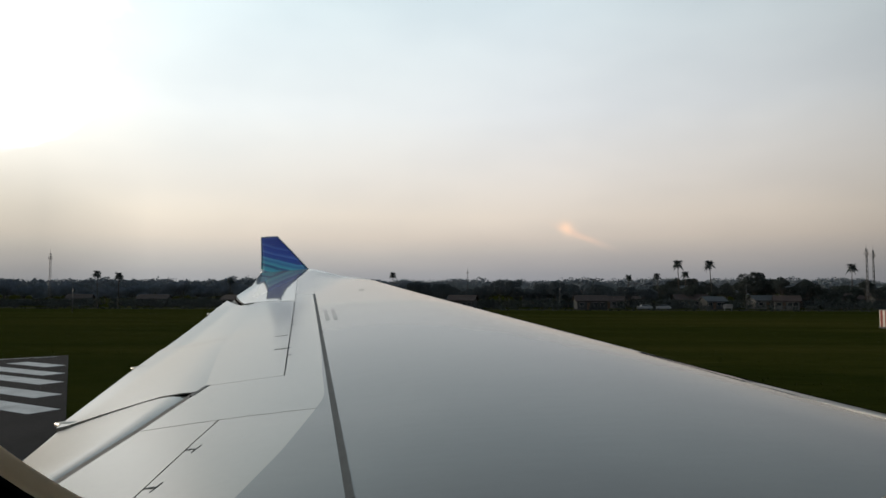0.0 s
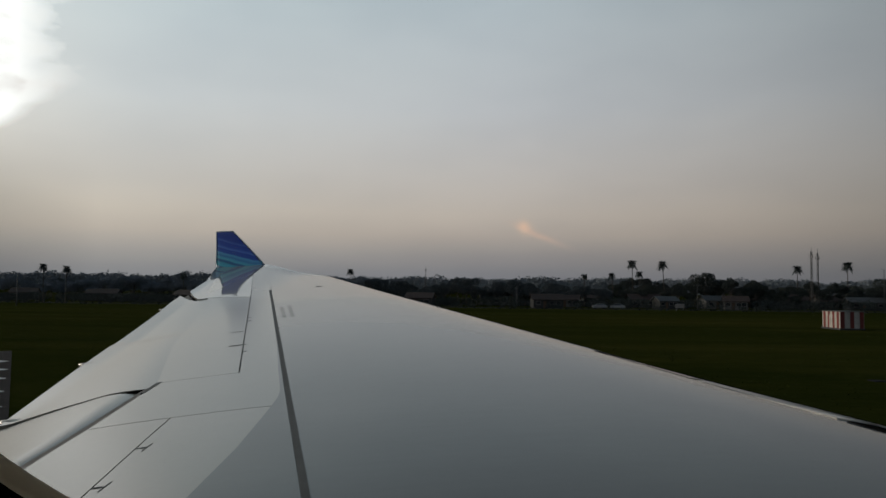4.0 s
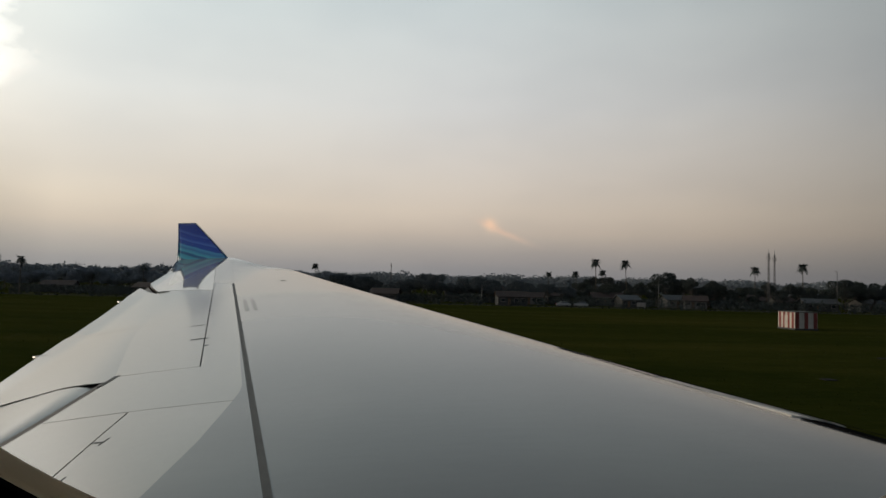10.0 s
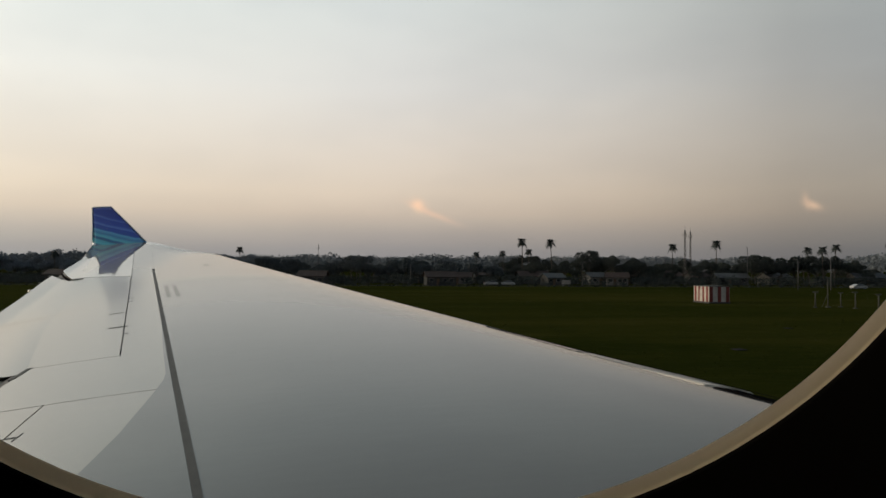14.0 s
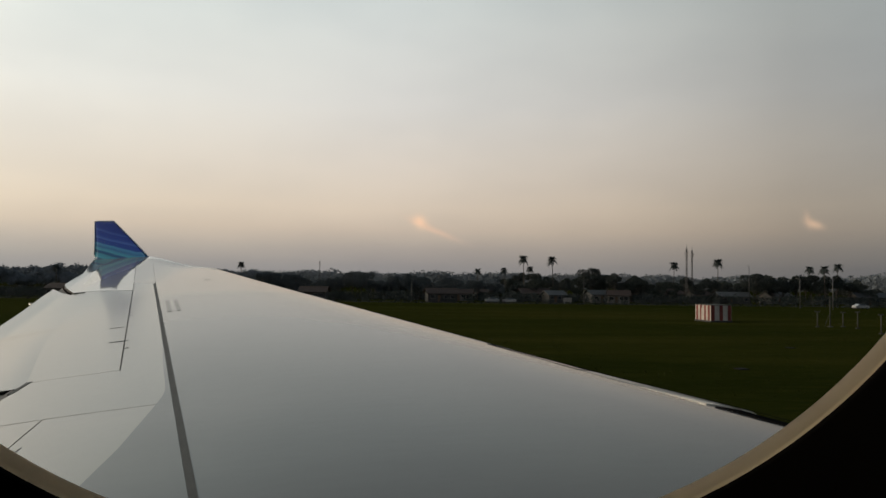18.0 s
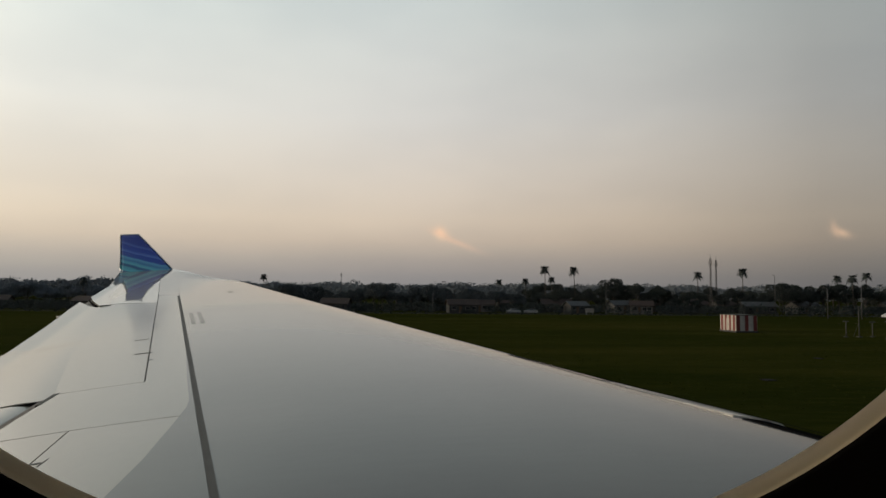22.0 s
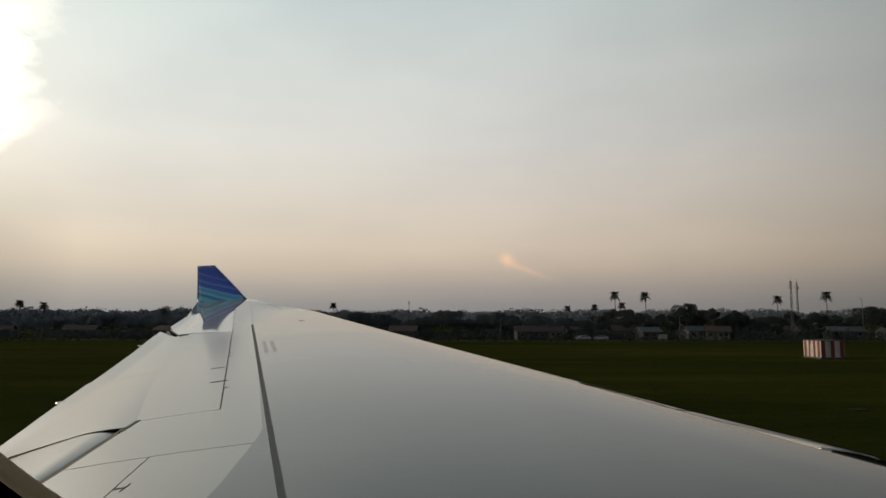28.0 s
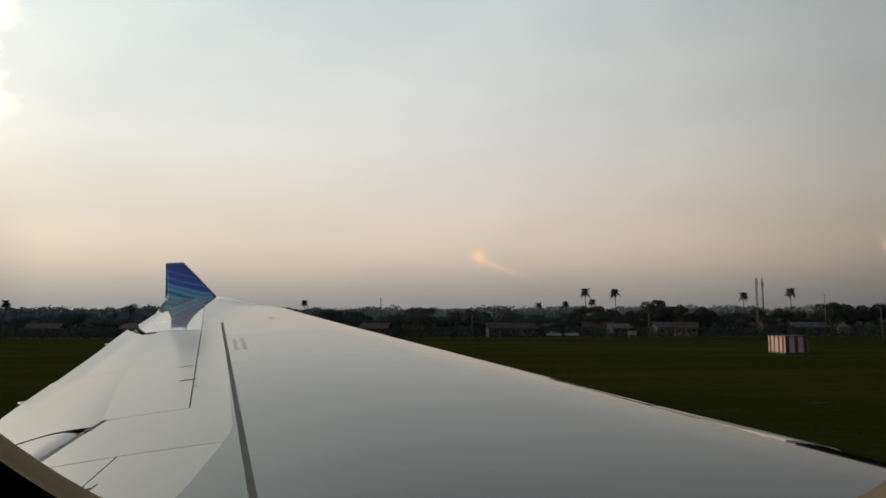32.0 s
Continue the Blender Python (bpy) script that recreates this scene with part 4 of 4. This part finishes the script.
def antenna_mast(at):
    ob = thing("antenna_mast", "thin pale antenna mast with slanting cross arm in the grass", "antenna", at=at)
    part("base", box_mesh("base", 0.6, 0.6, 0.15, M_CONC, 0.02), ob)
    part("shaft", tube_mesh("shaft", [(0, 0, 0.1), (0, 0, 2.3), (0, 0, 4.5)], [0.09, 0.075, 0.06], M_CONC, 8), ob)
    part("cross_arm", tube_mesh("cross_arm", [(-3.0, 0, 3.5), (-1.4, 0, 3.85), (0.1, 0, 4.3)], [0.05, 0.06, 0.06], M_CONC, 6), ob)
    part("stay", tube_mesh("stay", [(-0.9, 0, 0.1), (-0.05, 0, 2.0)], [0.03, 0.03], M_CONC, 5), ob)
    part("antenna", tube_mesh("antenna", [(-2.9, 0, 3.4), (-2.9, 0, 4.3)], [0.03, 0.02], M_CONC, 5), ob)


antenna_mast(pose(*polar(33.1, 117), 0, 0, 4))


def lattice_mast(at, height, width=0.9):
    ob = thing("lattice_mast", "slender grey steel lattice mast with antennas", "mast", "masts behind the trees", at=at)
    legs = []
    for k in range(3):
        a = 2 * math.pi * k / 3
        legs.append([(width * (1 - 0.45 * s) * math.cos(a) * 0.5, width * (1 - 0.45 * s) * math.sin(a) * 0.5, height * s) for s in (0, 0.25, 0.5, 0.75, 1.0)])
        part("leg", tube_mesh("leg", legs[-1], [0.075] * 5, M_MAST, 6), ob)
    n = int(height / 1.5)
    for i in range(n):
        z0, z1 = i / n, (i + 1) / n
        for k in range(3):
            a, b = 2 * math.pi * k / 3, 2 * math.pi * (k + 1) / 3
            p = [width * (1 - 0.45 * z) * 0.5 for z in (z0, z1)]
            part("brace", tube_mesh("brace", [(p[0] * math.cos(a), p[0] * math.sin(a), height * z0), (p[1] * math.cos(b), p[1] * math.sin(b), height * z1)], [0.035] * 2, M_MAST, 5), ob)
    part("antenna", tube_mesh("antenna", [(0, 0, height - 0.3), (0, 0, height + 1.6)], [0.06, 0.03], M_MAST, 6), ob)
    for k in range(3):
        a = 2 * math.pi * k / 3 + 0.5
        part("panel_antenna", box_mesh("panel_antenna", 0.2, 0.12, 1.1, M_WHP, 0.03), ob, at=pose(0.65 * math.cos(a), 0.65 * math.sin(a), height - 2.2, 0, 0, math.degrees(a) + 90))
    return ob


lattice_mast(pose(*polar(23.35, 252)), 18.6)
lattice_mast(pose(*polar(23.75, 256), 0, 0, 20), 18.2, 0.75)
lattice_mast(pose(*polar(-6.0, 520)), 20.5, 1.1)
lattice_mast(pose(*polar(-37.5, 300), 0, 0, 40), 19.5, 1.1)


def street_pole(at, height):
    ob = thing("light_pole", "thin dark grey steel pole with lamp arm beside the road", "pole", "poles along the road", at=at)
    part("shaft", tube_mesh("shaft", [(0, 0, -0.1), (0, 0, height * 0.5), (0, 0, height)], [0.13, 0.11, 0.08], M_MAST, 8), ob)
    part("arm", tube_mesh("arm", [(0, 0, height - 0.2), (0.5, 0, height + 0.15), (1.3, 0, height + 0.25)], [0.05, 0.045, 0.04], M_MAST, 6), ob)
    part("lamp_head", box_mesh("lamp_head", 0.6, 0.22, 0.12, M_MAST, 0.03, cx=1.5, cz=height + 0.2), ob)


for a, d, h in ((31.2, 214, 8.0), (33.3, 212, 8.5), (27.8, 250, 12.5), (1.5, 214, 6.5), (-20, 214, 7.5), (-36, 213, 8), (15.5, 214, 7.0)):
    street_pole(pose(*polar(a, d), 0, 0, a * 3), h)


def house(at, w, d, h, roof_h, wall, roof, label, hip=0.0):
    ob = thing("house", label, "house", "houses below the trees", at=at)
    part("wall", box_mesh("wall", w, d, h, wall, 0.03), ob)
    e, t = 0.55, 0.14
    for s in (-1, 1):
        v = [(-w / 2 - e, s * (d / 2 + e), h - 0.22), (w / 2 + e, s * (d / 2 + e), h - 0.22), (w / 2 + e - hip, 0, h + roof_h), (-w / 2 - e + hip, 0, h + roof_h)]
        v += [(x, y, z + t) for x, y, z in v]
        part("roof", mesh_of("roof", v, [(0, 1, 2, 3), (7, 6, 5, 4), (0, 4, 5, 1), (1, 5, 6, 2), (2, 6, 7, 3), (3, 7, 4, 0)], roof), ob)
        x = s * w / 2
        part("gable", mesh_of("gable", [(x, -d / 2, h), (x, d / 2, h), (x - s * hip * 0.9, 0, h + roof_h), (x - s * 0.1, -d / 2, h), (x - s * 0.1, d / 2, h), (x - s * 0.1 - s * hip * 0.9, 0, h + roof_h)],
             [(0, 1, 2), (5, 4, 3), (0, 3, 4, 1), (1, 4, 5, 2), (2, 5, 3, 0)], wall), ob)
    y = -d / 2
    door = part("door", box_mesh("door", 0.9, 0.08, 2.05, M_DOOR, 0.01, cx=-w * 0.12, cy=y - 0.03), ob)
    part("handle", box_mesh("handle", 0.05, 0.05, 0.12, M_STEEL, 0.01, cx=-w * 0.12 + 0.34, cy=y - 0.09, cz=1.0), door)
    for x in (-w * 0.34, w * 0.12, w * 0.34):
        win = part("window", box_mesh("window", 1.3, 0.10, 1.1, M_WHP, 0.02, cx=x, cy=y - 0.02, cz=1.0), ob)
        for k in (-1, 1):
            part("pane", box_mesh("pane", 0.56, 0.03, 0.94, M_GLASS, 0.004, cx=x + k * 0.3, cy=y - 0.075, cz=1.08), win)
    return ob


for a, d, w, dd, h, rh, wall, roof, lab, turn in (
        (16.9, 217, 9.5, 6, 2.7, 1.3, M_WALLH, M_ROOFZ, "low house with dirty pale walls and a metal roof", 8),
        (19.3, 219, 7.5, 6, 2.9, 1.5, M_WALLG, M_ROOFT, "low grey block house with a brown tiled roof", -12),
        (20.7, 216, 5.0, 4, 2.5, 0.9, M_WALLH, M_ROOFZ, "small open-sided shed with pale roof", 18),
        (22.6, 220, 11, 6.5, 2.8, 1.7, M_WALLG, M_ROOFT, "long low house with a brown tiled roof", 3),
        (26.6, 221, 10, 6, 2.6, 1.3, M_WALLG, M_ROOFZ, "long low shed with a pale metal roof", -6),
        (29.6, 218, 9, 6, 2.7, 1.4, M_WALLH, M_ROOFZ, "low house with dirty pale walls and a metal roof", 14),
        (-0.3, 232, 10, 7, 3.6, 1.4, M_WALLH, M_ROOFZ, "pale flat-looking house with a metal roof", -6),
        (2.2, 236, 8, 7, 3.6, 1.9, M_WALLG, M_ROOFT, "house with a steep reddish brown tiled roof", 10),
        (-9.5, 235, 9, 6, 3.0, 1.6, M_WALLG, M_ROOFZ, "low grey house half hidden by trees", 4),
        (-24.5, 219, 8, 6, 2.7, 1.4, M_WALLH, M_ROOFT, "low house with a brown tiled roof", -9),
        (-30.5, 221, 10, 6, 2.7, 1.4, M_WALLG, M_ROOFT, "low grey house with a brown tiled roof", 12),
        (-35.5, 220, 8, 6, 2.7, 1.5, M_WALLH, M_ROOFT, "low house with pale walls and a brown tiled roof", 20),
        (7.6, 228, 8, 6, 2.7, 1.5, M_WALLG, M_ROOFT, "low grey house with a brown tiled roof", 5),
        (3.9, 206, 9, 6, 2.6, 1.5, M_WALLG, M_ROOFT, "low grey block house with a brown tiled roof", 7),
        (5.6, 211, 7, 5, 2.5, 1.3, M_WALLH, M_ROOFT, "small house with dirty walls and a brown tiled roof", -10),
        (11.5, 208, 10, 6, 2.7, 1.6, M_WALLG, M_ROOFT, "long low house with a brown tiled roof", 4),
        (13.1, 213, 6, 5, 2.5, 1.2, M_WALLG, M_ROOFZ, "small grey shed with a metal roof", 16),
        (18.2, 209, 6.5, 5, 2.6, 1.4, M_WALLH, M_ROOFT, "small house with dirty walls and a brown tiled roof", -14),
        (24.3, 212, 8, 6, 2.6, 1.5, M_WALLG, M_ROOFT, "low grey block house with a brown tiled roof", 9),
        (-6.4, 211, 8, 6, 2.6, 1.5, M_WALLG, M_ROOFT, "low grey block house with a brown tiled roof", -5),
        (-14.0, 214, 9, 6, 2.6, 1.4, M_WALLG, M_ROOFT, "low grey house half hidden by bushes", 11),
        (35.5, 220, 10, 6, 2.7, 1.5, M_WALLG, M_ROOFZ, "long low shed with a pale metal roof", -8)):
    house(pose(*polar(a, (d + rng.uniform(4, 30)) / max(0.8, math.cos(radians(a)))), 0, 0, turn), w, dd, h, rh, wall, roof, lab)


def car(at, paint, label):
    ob = thing("parked_car", label, "car", "cars beside the road", at=at)
    prof = [(-2.1, 0.35), (-2.15, 0.75), (-2.05, 0.98), (-1.35, 1.02), (-0.75, 1.44), (0.85, 1.47), (1.65, 1.02), (2.05, 0.95), (2.12, 0.6), (2.05, 0.35)]
    n = len(prof)
    verts = []
    for y, k in ((-0.84, 0.0), (-0.80, 1.0), (0.80, 1.0), (0.84, 0.0)):
        verts += [(x, y * (0.86 if z > 1.1 else 1), z) for x, z in prof]
    faces = [(j * n + i, j * n + (i + 1) % n, (j + 1) * n + (i + 1) % n, (j + 1) * n + i) for j in range(3) for i in range(n)]
    faces += [tuple(range(n))[::-1], tuple(range(3 * n, 4 * n))]
    part("body", mesh_of("body", verts, faces, paint), ob)
    for s in (-1, 1):
        part("side_window", mesh_of("side_window", [(x, s * 0.80 * (0.9 if z > 1.2 else 1.0) + s * 0.035, z) for x, z in ((-1.2, 1.05), (-0.72, 1.37), (0.78, 1.40), (1.42, 1.05))] + [(x, s * 0.74, z) for x, z in ((-1.2, 1.05), (-0.72, 1.37), (0.78, 1.40), (1.42, 1.05))],
             [(0, 1, 2, 3), (7, 6, 5, 4), (0, 4, 5, 1), (1, 5, 6, 2), (2, 6, 7, 3), (3, 7, 4, 0)], M_GLASS), ob)
        for x in (-1.3, 1.32):
            tyre = part("wheel", tube_mesh("wheel", [(x, s * 0.68, 0.33), (x, s * 0.86, 0.33)], [0.33, 0.33], M_TYRE, 16), ob)
            part("rim", tube_mesh("rim", [(x, s * 0.80, 0.33), (x, s * 0.875, 0.33)], [0.2, 0.19], M_STEEL, 12), tyre)
        part("headlight", box_mesh("headlight", 0.12, 0.34, 0.16, M_LAMP_W, 0.03, cx=2.06, cy=s * 0.58, cz=0.68), ob)
        part("tail_light", box_mesh("tail_light", 0.1, 0.3, 0.18, M_LAMP_R, 0.03, cx=-2.10, cy=s * 0.6, cz=0.74), ob)
    part("windscreen", mesh_of("windscreen", [(-1.30, -0.66, 1.08), (-1.30, 0.66, 1.08), (-0.78, 0.6, 1.455), (-0.78, -0.6, 1.455), (-1.24, -0.66, 1.05), (-1.24, 0.66, 1.05), (-0.72, 0.6, 1.42), (-0.72, -0.6, 1.42)],
         [(0, 1, 2, 3), (7, 6, 5, 4), (0, 4, 5, 1), (1, 5, 6, 2), (2, 6, 7, 3), (3, 7, 4, 0)], M_GLASS), ob)
    return ob


first = car(pose(*polar(8.1, 212), 0, 0, 6), M_CARW, "white car on the perimeter road")
for a, d, turn in ((9.5, 212, -4), (35.0, 213, 185)):
    copy_thing(first, pose(*polar(a, d / max(0.85, math.cos(radians(a)) ** 0.3)), 0, 0, turn))
silver = car(pose(*polar(-17.0, 213), 0, 0, 176), M_CARG, "silver car on the perimeter road")


def marker_post(at, h):
    ob = thing("marker_post", "white painted marker post standing in the grass", "post", "marker posts in the grass", at=at)
    part("base", box_mesh("base", 0.5, 0.5, 0.12, M_WALLG, 0.02), ob)
    part("shaft", tube_mesh("shaft", [(0, 0, 0.1), (0, 0, h)], [0.09, 0.08], M_CONC, 8), ob)
    part("crossbar", box_mesh("crossbar", 0.75, 0.10, 0.16, M_CONC, 0.02, cz=h - 0.02), ob)


for a, d, h in ((32.3, 116, 2.2), (33.9, 119, 2.1), (34.8, 116, 2.3), (36.2, 104, 2.4)):
    marker_post(pose(*polar(a, d), 0, 0, a * 5), h)
for a, d, w in ((27.2, 53, 0.8), (30.5, 74, 0.6)):
    ob = tagged(new("concrete_slab", box_mesh("concrete_slab", w, 0.8, 0.06, M_ASPHALT, 0.02)), "small dark weathered concrete slab flush in the grass", "slab", "slabs in the grass")
    ob.matrix_basis = pose(*polar(a, d), 0, 0, 6)
sign = thing("airfield_sign", "small white board on two short legs beside the road", "sign", at=pose(*polar(14.2, 207), 0, 0, 0))
part("board", box_mesh("board", 2.6, 0.12, 1.2, M_WHP, 0.02, cz=0.7), sign)
for x in (-0.9, 0.9):
    part("leg", tube_mesh("leg", [(x, 0.05, -0.05), (x, 0.05, 1.2)], [0.06, 0.06], M_STEEL, 6), sign)
